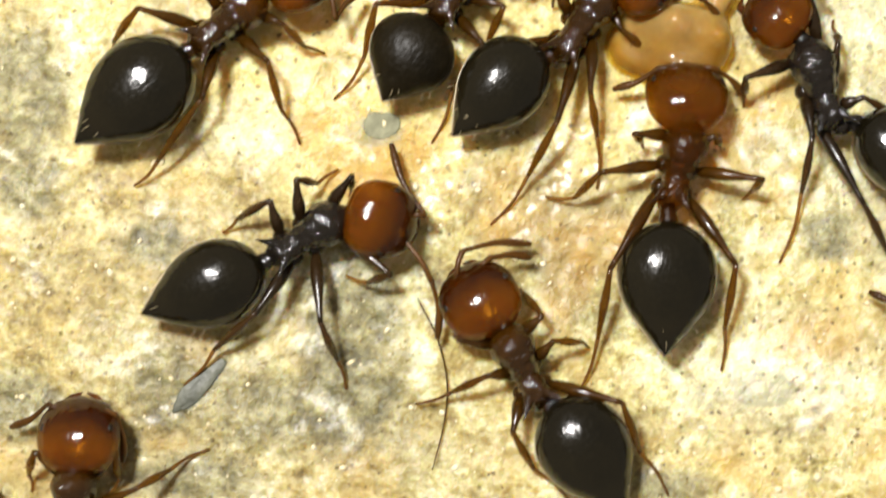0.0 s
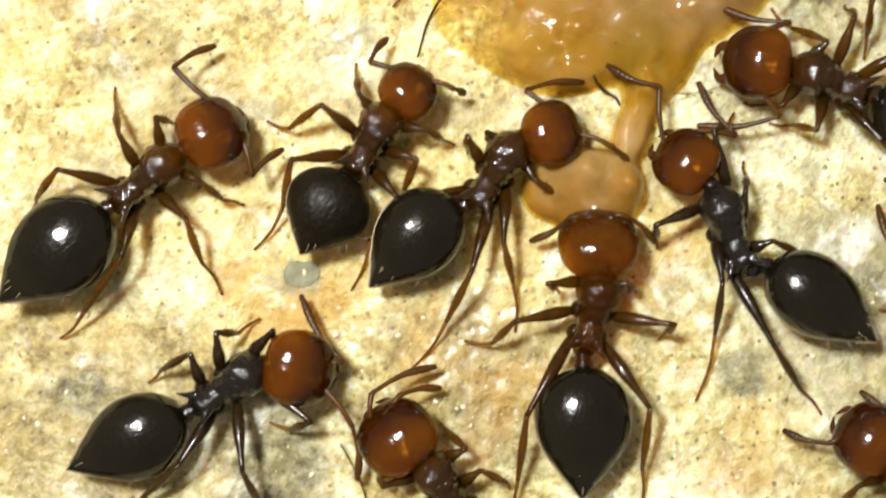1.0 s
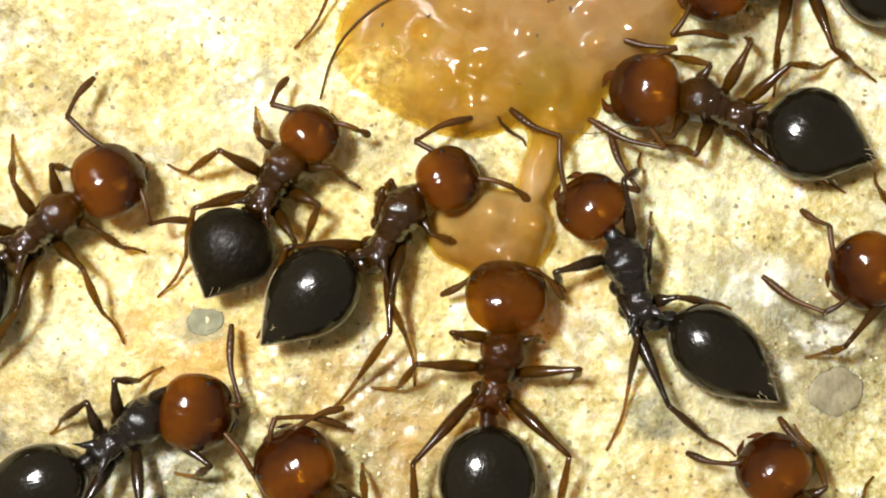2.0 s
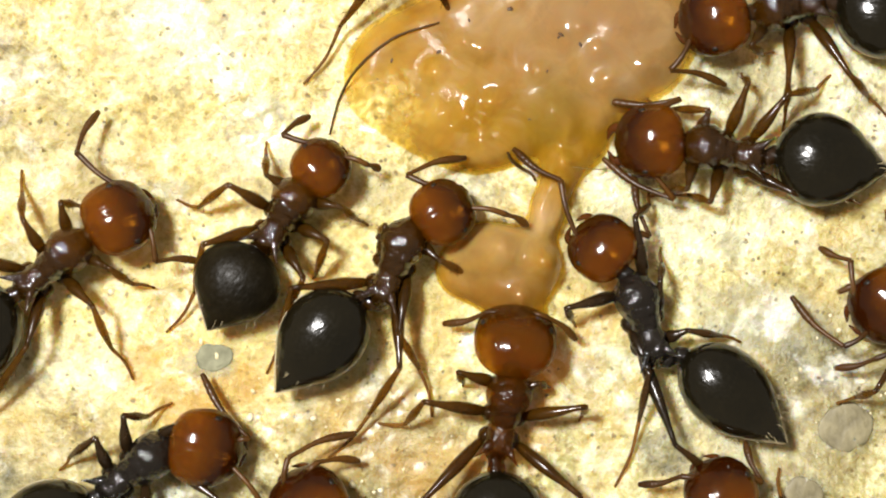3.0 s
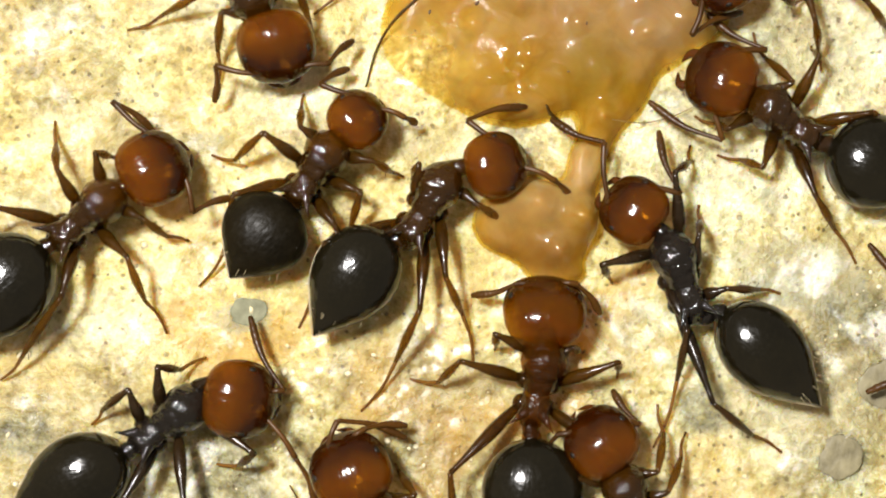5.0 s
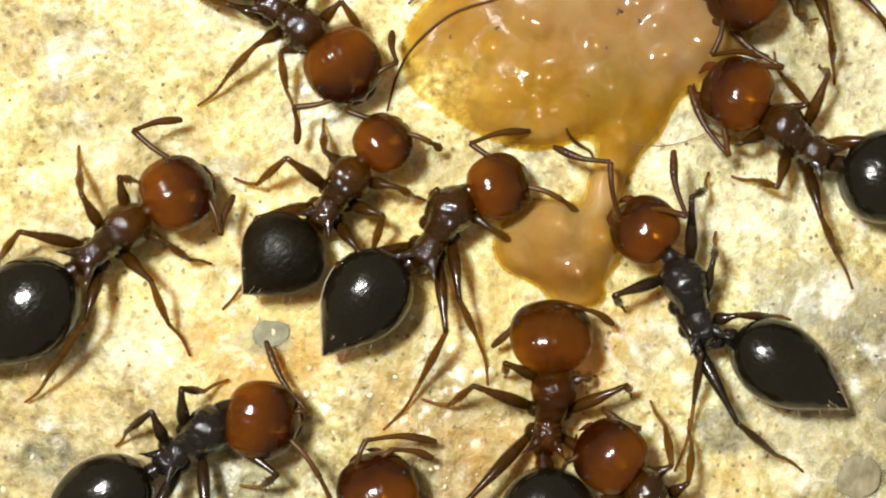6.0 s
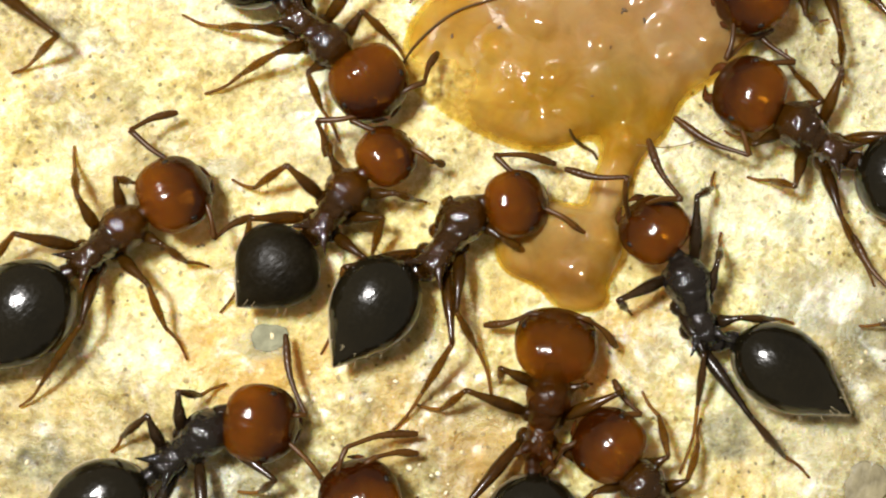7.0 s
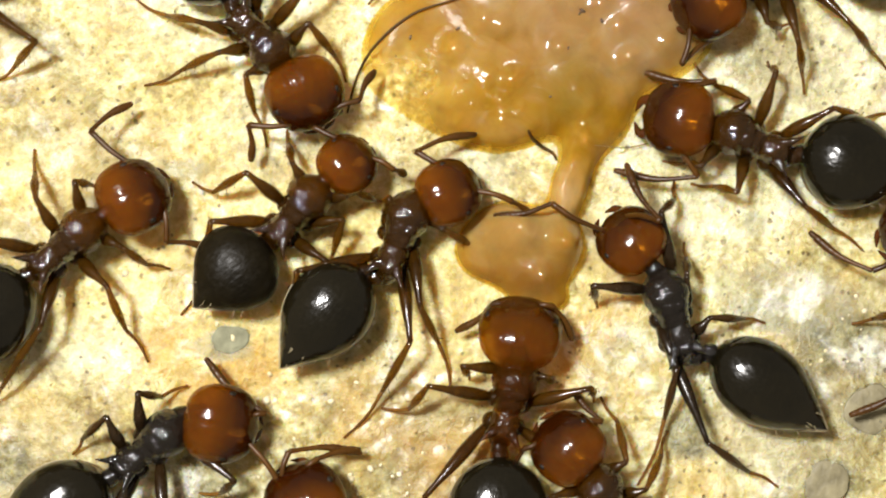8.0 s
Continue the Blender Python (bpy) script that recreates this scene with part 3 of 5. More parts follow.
def build_jelly(name, x0, x1, y0, y1, label):
    step = 0.036
    xs, ys = np.arange(x0, x1, step), np.arange(y0, y1, step)
    field = {(i, j): jelly_field(x, y) for i, x in enumerate(xs) for j, y in enumerate(ys)}
    bm, at = bmesh.new(), {}
    for i in range(len(xs) - 1):
        for j in range(len(ys) - 1):
            quad = [(i, j), (i + 1, j), (i + 1, j + 1), (i, j + 1)]
            if max(field[q] for q in quad) > -0.12:
                for q in quad:
                    if q not in at:
                        x, y = xs[q[0]], ys[q[1]]
                        at[q] = bm.verts.new(mmv(x, y, smooth_height(x, y) + field[q]))
                bm.faces.new([at[q] for q in quad])
    me = finish(bm, name, FOOD)
    depth = me.attributes.new("depth", "FLOAT", "POINT")
    for v, d in zip(me.vertices, depth.data):
        d.value = max(0.0, v.co.z / MM - smooth_height(v.co.x / MM, v.co.y / MM))
    bead = me.attributes.new("bead", "FLOAT", "POINT")
    for v, d in zip(me.vertices, bead.data):
        d.value = min(1.0, bead_at(v.co.x / MM, v.co.y / MM))
    return tagged(new(name, me), label, "food")


jelly = build_jelly("food_jelly", -1.5, 6.9, -1.2, 8.4, "wet amber and pink jelly food spilled on the stone")


def build_specks(spots):
    """Dark crumbs caught in the jelly's skin."""
    for n, (x, y, size) in enumerate(spots):
        bm = bmesh.new()
        bmesh.ops.create_icosphere(bm, subdivisions=2, radius=1)
        for v in bm.verts:
            k = 1 + 0.35 * noise.noise(v.co * 1.5 + Vector((n, 0, 0)))
            v.co = Vector((v.co.x * 1.5, v.co.y * 0.8, v.co.z * 0.6)) * k * size * 0.65 * MM
        part("crumb", bm, GRIT, jelly, m=pose(x * MM, y * MM, (smooth_height(x, y) + jelly_field(x, y)) * MM, 0, 0, 37 * n))


build_specks(((2.49, 5.03, 0.055), (1.35, 4.39, 0.045), (0.61, 4.27, 0.040), (3.58, 4.46, 0.050), (3.28, 4.62, 0.050), (2.77, 3.30, 0.030), (3.24, 4.58, 0.035), (3.05, 4.04, 0.030), (1.84, 4.87, 0.030), (0.38, 3.98, 0.025)))



# ---- small things on the stone ----
def build_pebble(x, y, rx, ry, rz, turn, seed, material, name, label):
    """A worn stone chip half sunk in the ground."""
    bm = bmesh.new()
    bmesh.ops.create_icosphere(bm, subdivisions=4, radius=1)
    for v in bm.verts:
        d = v.co.copy()
        v.co *= 1 + 0.20 * noise.noise(d * 1.3 + Vector((seed, 0, 0))) + 0.07 * noise.noise(d * 4 + Vector((seed, 3, 0)))
        v.co = Vector((v.co.x * rx, v.co.y * ry, v.co.z * rz)) * MM
    ob = new(name, finish(bm, name, material))
    ob.matrix_basis = pose(x * MM, y * MM, (stone_height(x, y) + rz * 0.4) * MM, 0, 0, turn)
    return tagged(ob, label, name.replace("_", " "))


def build_fibre(points, radius, lift, label, material):
    """A fine thread lying over the stone."""
    bm = tube(bmesh.new(), [(x, y, max(stone_height(x, y), smooth_height(x, y) + jelly_field(x, y)) + lift) for x, y in points], [radius * 0.7, radius, radius, radius * 0.6], 6, 30)
    return tagged(new("fibre", finish(bm, "fibre", material)), label, "fibre")


build_pebble(-2.31, -0.41, 0.30, 0.21, 0.035, 5, 1.0, PEBBLE, "pebble", "small smooth grey pebble set in the stone")
build_pebble(7.05, -2.80, 0.34, 0.36, 0.03, 5, 4.0, CHIP, "pebble", "small brown-grey pebble set in the stone")
build_pebble(7.80, -1.66, 0.42, 0.40, 0.03, 25, 7.0, CHIP, "pebble", "rounded grey pebble set in the stone")
build_pebble(-5.14, -4.63, 0.58, 0.17, 0.045, 48, 9.0, FLAKE, "flake", "thin grey leaf-shaped flake lying on the stone")
build_fibre(((-1.67, -3.16), (-1.33, -3.81), (-1.16, -4.53), (-1.20, -5.16), (-1.37, -5.91)), 0.016, 0.10, "fine brown thread lying across the stone", THREAD)
build_fibre(((-0.41, 3.13), (-0.24, 3.72), (0.07, 4.17), (0.66, 4.63), (1.37, 4.85)), 0.024, 0.04, "thin dark thread along the edge of the jelly", THREAD)
build_fibre(((3.42, 2.53), (3.99, 2.52), (4.44, 2.62), (4.89, 2.83)), 0.009, 0.12, "very fine pale hair lying beside the jelly", HAIR)
# brown strip laid along the jelly's neck in place of its dark shaded rim
build_fibre(((2.42, 2.78), (2.49, 2.67), (2.66, 2.55), (2.82, 2.45), (2.88, 2.34)), 0.030, 0.06, "short brown strip added for the shaded rim of the jelly", THREAD)



# ---- ants ----
ANT_A = dict(at=(-4.682, 1.137, 39.0), still=1.0, span=0.68, head=(1.25, -0.11), face=-12, gaster=((-0.87, 0.04), (-3.08, -0.07)),
    feelers=((1.42, 1.09), (2.14, 1.00), (1.30, -1.03), (1.94, -0.97)),
    legs=(((0.71, 0.64), (0.80, 0.52), (0.83, 0.39)),
          ((0.10, 0.81), (0.25, 1.22), (0.43, 1.57)),
          ((-1.00, 0.96), (-1.65, 0.92), (-1.84, 0.89)),
          ((0.62, -0.60), (0.67, -0.99), (0.86, -1.24)),
          ((0.08, -0.92), (-0.23, -1.56), (-0.34, -2.15)),
          ((-1.08, -0.75), (-2.28, -1.01), (-2.84, -1.04))))
ANT_B = dict(at=(-1.133, 1.754, 59.4), still=1.0, span=0.62, dull=True, head=(0.96, -0.12), face=-7, gaster=((-0.69, 0.07), (-2.16, 0.04)),
    feelers=((1.03, 0.64), (1.53, 0.63), (1.34, -0.72), (1.39, -0.89)),
    legs=(((0.50, 0.54), (0.75, 0.75), (0.95, 0.89)),
          ((0.05, 0.95), (-0.52, 1.25), (-0.60, 1.66)),
          ((-0.94, 0.91), (-1.69, 0.69), (-2.51, 0.77)),
          ((0.54, -0.70), (0.57, -0.99), (0.62, -1.17)),
          ((0.08, -0.79), (-0.47, -0.85), (-0.59, -0.83)),
          ((-0.60, -0.83), (-1.41, -0.78), (-2.28, -0.93))))
ANT_C = dict(at=(0.850, 1.240, 57.1), still=1.0, span=0.69, head=(1.00, -0.43), face=-35, gaster=((-0.76, 0.37), (-2.65, 0.69)),
    feelers=((1.32, 0.31), (1.97, -0.41), (1.31, -1.35), (1.26, -1.73)),
    legs=(((0.44, 0.47), (0.33, 0.32), (0.32, 0.25)),
          ((0.09, 0.74), (0.02, 0.58), (0.01, 0.51)),
          ((-1.39, 1.00), (-2.05, 0.90), (-2.60, 0.74)),
          ((0.20, -0.57), (0.22, -1.03), (0.37, -1.44)),
          ((-0.84, -0.80), (-1.31, -1.25), (-2.01, -1.69)),
          ((-1.55, -0.53), (-2.46, -0.64), (-3.44, -0.59))))
ANT_T = dict(at=(2.390, -0.963, 76.6), still=1.0, span=0.67, head=(1.06, 0.19), face=12, tilt=34, gaster=((-0.94, -0.07), (-2.97, -0.51)),
    feelers=((1.33, 0.71), (0.82, 1.22), (1.55, -0.18), (1.27, -0.73)),
    legs=(((0.25, 0.83), (0.20, 0.62), (0.15, 0.55)),
          ((-0.46, 1.19), (-0.91, 1.43), (-0.99, 1.86)),
          ((-1.86, 0.67), (-2.96, 0.52), (-3.96, 0.58)),
          ((0.55, -0.42), (0.48, -0.57), (0.45, -0.66)),
          ((0.07, -1.27), (-0.10, -1.25), (-0.24, -1.20)),
          ((-1.30, -1.20), (-2.32, -1.39), (-2.98, -1.56))))
ANT_R = dict(at=(4.534, 0.344, 109.1), still=1.0, span=0.71, head=(1.22, 0.31), face=31, gaster=((-0.78, -0.47), (-2.48, -1.62)),
    feelers=((2.38, 0.45), (2.95, 1.12), (1.29, -0.51), (2.29, -0.24)),
    legs=(((0.42, 1.11), (0.17, 1.10), (0.02, 1.09)),
          ((-0.76, 0.46), (-1.55, 0.73), (-2.54, 1.32)),
          ((-2.00, -0.05), (-2.87, -0.31), (-3.41, -0.55)),
          ((1.54, -0.24), (1.51, -0.60), (1.70, -0.81)),
          ((0.47, -0.47), (0.68, -0.62), (0.91, -0.70)),
          ((-0.42, -0.58), (-0.81, -1.04), (-1.10, -1.30))))
ANT_D = dict(at=(-3.360, -2.184, 32.6), still=0.0, span=0.67, head=(1.07, -0.40), face=-47, gaster=((-0.89, -0.00), (-2.89, 0.30)),
    feelers=((1.69, -0.69), (1.82, 0.56), (1.24, -1.63), (0.85, -2.44)),
    legs=(((1.07, 0.32), (0.89, 0.25), (0.78, 0.22)),
          ((0.28, 0.82), (0.50, 0.64), (0.89, 0.68)),
          ((-0.24, 0.76), (-0.87, 0.82), (-1.21, 0.78)),
          ((0.76, -1.20), (0.36, -1.11), (0.11, -0.83)),
          ((-0.49, -1.29), (-0.67, -1.94), (-0.84, -2.39)),
          ((-1.32, -0.63), (-2.26, -0.76), (-3.02, -0.98))))
ANT_E = dict(at=(-0.019, -4.138, 117.8), still=0.0, span=0.69, head=(1.20, 0.13), face=2, gaster=((-0.78, -0.23), (-2.79, -0.41)),
    feelers=((1.99, 0.03), (1.60, -0.99), (1.70, -0.32), (1.41, -0.89)),
    legs=(((0.78, 0.70), (0.91, 0.69), (1.04, 0.68)),
          ((0.08, 0.58), (0.06, 1.18), (0.13, 1.80)),
          ((-0.87, 0.59), (-1.60, 0.56), (-2.39, 0.28)),
          ((0.53, -0.63), (0.94, -0.55), (1.03, -0.53)),
          ((0.11, -0.61), (-0.15, -1.02), (-0.31, -1.09)),
          ((-1.21, -1.13), (-2.11, -1.06), (-2.98, -1.17))))
ANT_F = dict(at=(-6.979, -6.498, 84.4), still=0.0, span=0.69, head=(1.12, 0.01), face=7, gaster=((-0.83, 0.00), (-2.72, 0.02)),
    feelers=((1.54, 0.55), (1.06, 1.17), (1.49, -0.54), (0.73, -0.65)),
    legs=(((0.79, 0.65), (0.34, 0.82), (0.03, 0.81)),
          ((-0.12, 0.89), (0.09, 1.42), (0.09, 1.86)),
          ((-1.03, 0.43), (-1.91, 0.82), (-2.85, 1.33)),
          ((0.94, -0.61), (0.43, -0.61), (0.13, -0.41)),
          ((0.41, -0.98), (0.68, -1.39), (1.04, -1.94)),
          ((-0.98, -0.71), (-1.58, -1.21), (-2.22, -1.69))))
ANT_Q = dict(at=(5.769, 2.653, 155.0), still=3.5, span=0.64, head=(1.19, 0.15), face=17, gaster=((-0.83, -0.15), (-2.56, -0.58)),
    feelers=((0.58, 0.89), (1.84, 0.94), (0.92, -0.64), (2.04, -0.58)),
    legs=(((0.55, 0.70), (0.71, 0.69), (1.03, 0.77)),
          ((-0.12, 0.84), (0.17, 0.84), (0.48, 0.92)),
          ((-1.14, 0.62), (-1.79, 0.69), (-2.47, 0.80)),
          ((0.26, -0.54), (0.81, -0.61), (1.20, -0.84)),
          ((0.09, -1.07), (0.10, -1.22), (0.15, -1.33)),
          ((-0.94, -0.93), (-1.54, -1.06), (-2.05, -1.41))))
ANT_P = dict(at=(6.656, 4.996, -170.7), still=3.5, span=0.55, head=(1.18, 0.01), face=3, gaster=((-0.79, 0.09), (-2.59, 0.73)),
    feelers=((1.95, 0.71), (1.01, 0.73), (1.55, -0.79), (2.01, -1.08)),
    legs=(((0.58, 0.61), (0.31, 0.71), (0.06, 0.65)),
          ((0.09, 1.18), (0.08, 1.58), (0.12, 1.92)),
          ((-0.72, 1.22), (-1.13, 1.57), (-1.47, 1.88)),
          ((0.51, -0.76), (0.70, -1.16), (0.87, -1.51)),
          ((-0.09, -0.65), (-0.30, -1.16), (-0.35, -1.66)),
          ((-0.92, -0.33), (-1.66, -0.65), (-2.16, -0.98))))
ANT_V = dict(at=(-1.695, 4.229, -46.5), still=8.0, span=0.58, head=(1.10, -0.10), face=-22, gaster=((-0.79, 0.11), (-2.53, 0.52)),
    feelers=((1.75, 0.43), (1.55, 0.93), (0.83, -1.05), (1.21, -1.42)),
    legs=(((0.36, 0.70), (0.94, 0.65), (1.32, 0.50)),
          ((-0.01, 1.06), (0.02, 1.46), (0.06, 1.83)),
          ((-0.83, 0.96), (-1.07, 1.48), (-1.32, 1.94)),
          ((0.24, -0.54), (0.70, -0.86), (1.19, -1.11)),
          ((-0.28, -0.60), (-0.57, -1.22), (-0.86, -1.81)),
          ((-0.82, -0.49), (-1.33, -0.78), (-1.98, -0.96))))
ANT_U = dict(at=(3.645, -2.999, 130.4), still=6.5, span=0.61, head=(1.06, 0.08), face=15, gaster=((-0.83, 0.06), (-2.53, 0.12)),
    feelers=((1.41, 0.64), (1.21, 1.25), (1.09, -0.58), (1.70, -0.45)),
    legs=(((0.57, 0.70), (0.38, 1.02), (0.31, 1.28)),
          ((-0.22, 0.59), (-0.31, 1.03), (-0.40, 1.42)),
          ((-1.08, 0.65), (-1.45, 1.20), (-1.62, 1.77)),
          ((0.38, -0.56), (0.91, -0.79), (1.33, -0.79)),
          ((-0.14, -0.57), (0.09, -1.07), (0.31, -1.38)),
          ((-1.00, -0.45), (-1.69, -0.69), (-2.33, -0.81))))
ANT_G = dict(at=(7.849, 0.474, -152.9), still=3.5, span=0.56, head=(1.10, 0.11), face=5, gaster=((-0.77, 0.11), (-2.52, 0.74)),
    feelers=((2.15, 0.46), (2.68, 0.60), (1.16, -1.01), (2.31, -0.95)),
    legs=(((1.16, 0.96), (1.47, 1.06), (1.81, 1.06)),
          ((0.50, 0.82), (0.75, 1.23), (1.07, 1.40)),
          ((-0.52, 0.96), (-0.63, 1.66), (-0.69, 2.12)),
          ((0.42, -0.72), (0.59, -0.60), (0.75, -0.37)),
          ((-0.20, -0.69), (-0.25, -0.86), (-0.38, -1.00)),
          ((-1.25, -0.43), (-1.92, -0.39), (-2.48, -0.30))))
ANT_W = dict(at=(0.270, 7.050, -165.5), still=3.5, span=0.54, head=(1.04, 0.14), face=45, gaster=((-0.80, 0.05), (-2.59, 0.20)),
    feelers=((1.78, 0.85), (2.44, 0.82), (2.06, -0.13), (2.51, 0.07)),
    legs=(((0.86, 0.86), (1.33, 1.09), (1.70, 1.32)),
          ((0.22, 1.49), (1.11, 1.98), (1.96, 2.63)),
          ((-0.59, 1.52), (-0.84, 2.28), (-1.12, 2.85)),
          ((0.21, -0.87), (0.26, -1.49), (0.36, -1.87)),
          ((-0.51, -0.85), (-0.59, -1.53), (-0.60, -1.98)),
          ((-1.35, -0.62), (-1.92, -0.99), (-2.30, -1.34))))
ANT_H = dict(at=(9.098, 0.733, -162.6), still=1.5, span=0.58, head=(1.17, 0.09), face=12, gaster=((-0.74, 0.05), (-2.56, 0.46)),
    feelers=((2.00, 0.47), (2.38, -0.52), (1.47, -0.76), (1.80, -1.05)),
    legs=(((1.84, 1.18), (2.03, 1.26), (2.30, 1.29)),
          ((0.55, 0.84), (0.62, 1.32), (0.75, 1.68)),
          ((-0.46, 0.89), (-0.72, 1.56), (-0.93, 2.12)),
          ((0.59, -0.75), (0.53, -1.02), (0.46, -1.29)),
          ((-0.25, -0.75), (-0.53, -1.06), (-0.64, -1.42)),
          ((-1.12, -0.57), (-1.81, -0.64), (-2.34, -0.77))))
ANT_X = dict(at=(-6.862, 5.242, 16.3), still=8.0, span=0.56, head=(1.03, 0.14), face=1, gaster=((-0.68, 0.03), (-2.37, 0.12)),
    feelers=((1.76, 0.46), (2.09, 0.22), (1.62, -0.31), (1.86, -0.53)),
    legs=(((0.92, 0.51), (1.02, 0.77), (1.18, 0.97)),
          ((0.07, 0.68), (-0.13, 1.22), (-0.18, 1.67)),
          ((-0.66, 0.63), (-1.05, 1.23), (-1.22, 1.61)),
          ((1.42, -1.49), (0.87, -1.65), (0.40, -1.72)),
          ((0.03, -0.93), (-0.24, -1.23), (-0.51, -1.49)),
          ((-0.88, -0.65), (-1.56, -0.73), (-2.07, -0.82))))

COXAE = ((0.42, 0.20), (-0.05, 0.22), (-0.42, 0.20))
THORAX = dict(amber=THORAX_AMBER, red=THORAX_RED, brown=THORAX_BROWN, black=THORAX_BLACK)


def spot(p, z):
    return Vector((p[0], p[1], z))


def ringed(radii, rings):
    """Radii of a limb of short joints, pinched between them."""
    out = []
    for i in range(rings * 2 + 1):
        r = float(np.interp(i / (rings * 2), np.linspace(0, 1, len(radii)), radii))
        out.append(r * (0.93 if i % 2 == 0 else 1.04))
    return out


def build_leg(ant, base, knee, ankle, foot, thigh, shin):
    """One leg: femur with hip, and under it tibia and tarsus, which turn at the knee; its origin is the hip."""
    o = Vector(base)
    k, a, f = spot(knee, 0.95) - o, spot(ankle, 0.34) - o, spot(foot, 0.03) - o
    reach = (k.xy - Vector((0, 0))).length
    k.z = min(0.95, 0.62 + 0.45 * reach) - o.z
    bm = ball(bmesh.new(), 0, 0, 0, 0.15, 0.14, 0.16)
    mid = k * 0.5 + Vector((0, 0, 0.06))
    tube(bm, [(0, 0, 0), mid, k], [0.05, 0.092, 0.108, 0.088, 0.055, 0.046])
    leg = part("leg", bm, thigh, ant, m=pose(*(c * MM for c in o)))
    at_knee, a, f = pose(*(c * MM for c in k)), a - k, f - k
    plan = (k.xy, f.xy)
    k = Vector((0, 0, 0))
    tibia = part("tibia", tube(bmesh.new(), [k, a * 0.5 + Vector((0, 0, 0.05)), a], [0.042, 0.052, 0.070, 0.068, 0.050, 0.036]), shin, leg, m=at_knee)
    spikes = bmesh.new()
    for n in range(5):
        o2 = k.lerp(a, 0.35 + 0.13 * n)
        away = Vector((a.y - k.y, k.x - a.x, 0)).normalized() * (1 if n % 2 else -1)
        tube(spikes, [o2, o2 + away * 0.07 + (a - k) * 0.05, o2 + away * 0.11 + (a - k) * 0.10], [0.007, 0.006, 0.003], 4, 3)
    bristles = part("bristles", spikes, shin, leg, m=at_knee)
    d = f - a
    curl = a + d * 0.5 + Vector((-d.y, d.x, 0)) * 0.06 + Vector((0, 0, -0.06))
    tarsus = part("tarsus", tube(bmesh.new(), [a, curl, f], ringed([0.036, 0.032, 0.027, 0.029, 0.022, 0.024], 5), 7, 20), FOOT, leg, m=at_knee)
    return dict(leg=leg, lower=(tibia, bristles, tarsus), plan=plan)


def build_feeler(ant, base, elbow, tip):
    o = Vector(base)
    e, p = spot(elbow, 0.80) - o, spot(tip, 0.42) - o
    bow = e * 0.55 + Vector((-e.y, e.x, 0)) * 0.05 + Vector((0, 0, 0.05))
    feeler = part("antenna", tube(bmesh.new(), [(0, 0, 0), bow, e], [0.035, 0.040, 0.042, 0.046, 0.050]), FEELER, ant, m=pose(*(c * MM for c in o)))
    d = p - e
    outer = tube(bmesh.new(), [(0, 0, 0), d * 0.5 + Vector((-d.y, d.x, 0)) * 0.07, d], ringed([0.040, 0.036, 0.040, 0.050, 0.066, 0.066, 0.04], 11), 8, 44)
    return feeler, part("funiculus", outer, FEELER, feeler, m=pose(*(c * MM for c in e)))


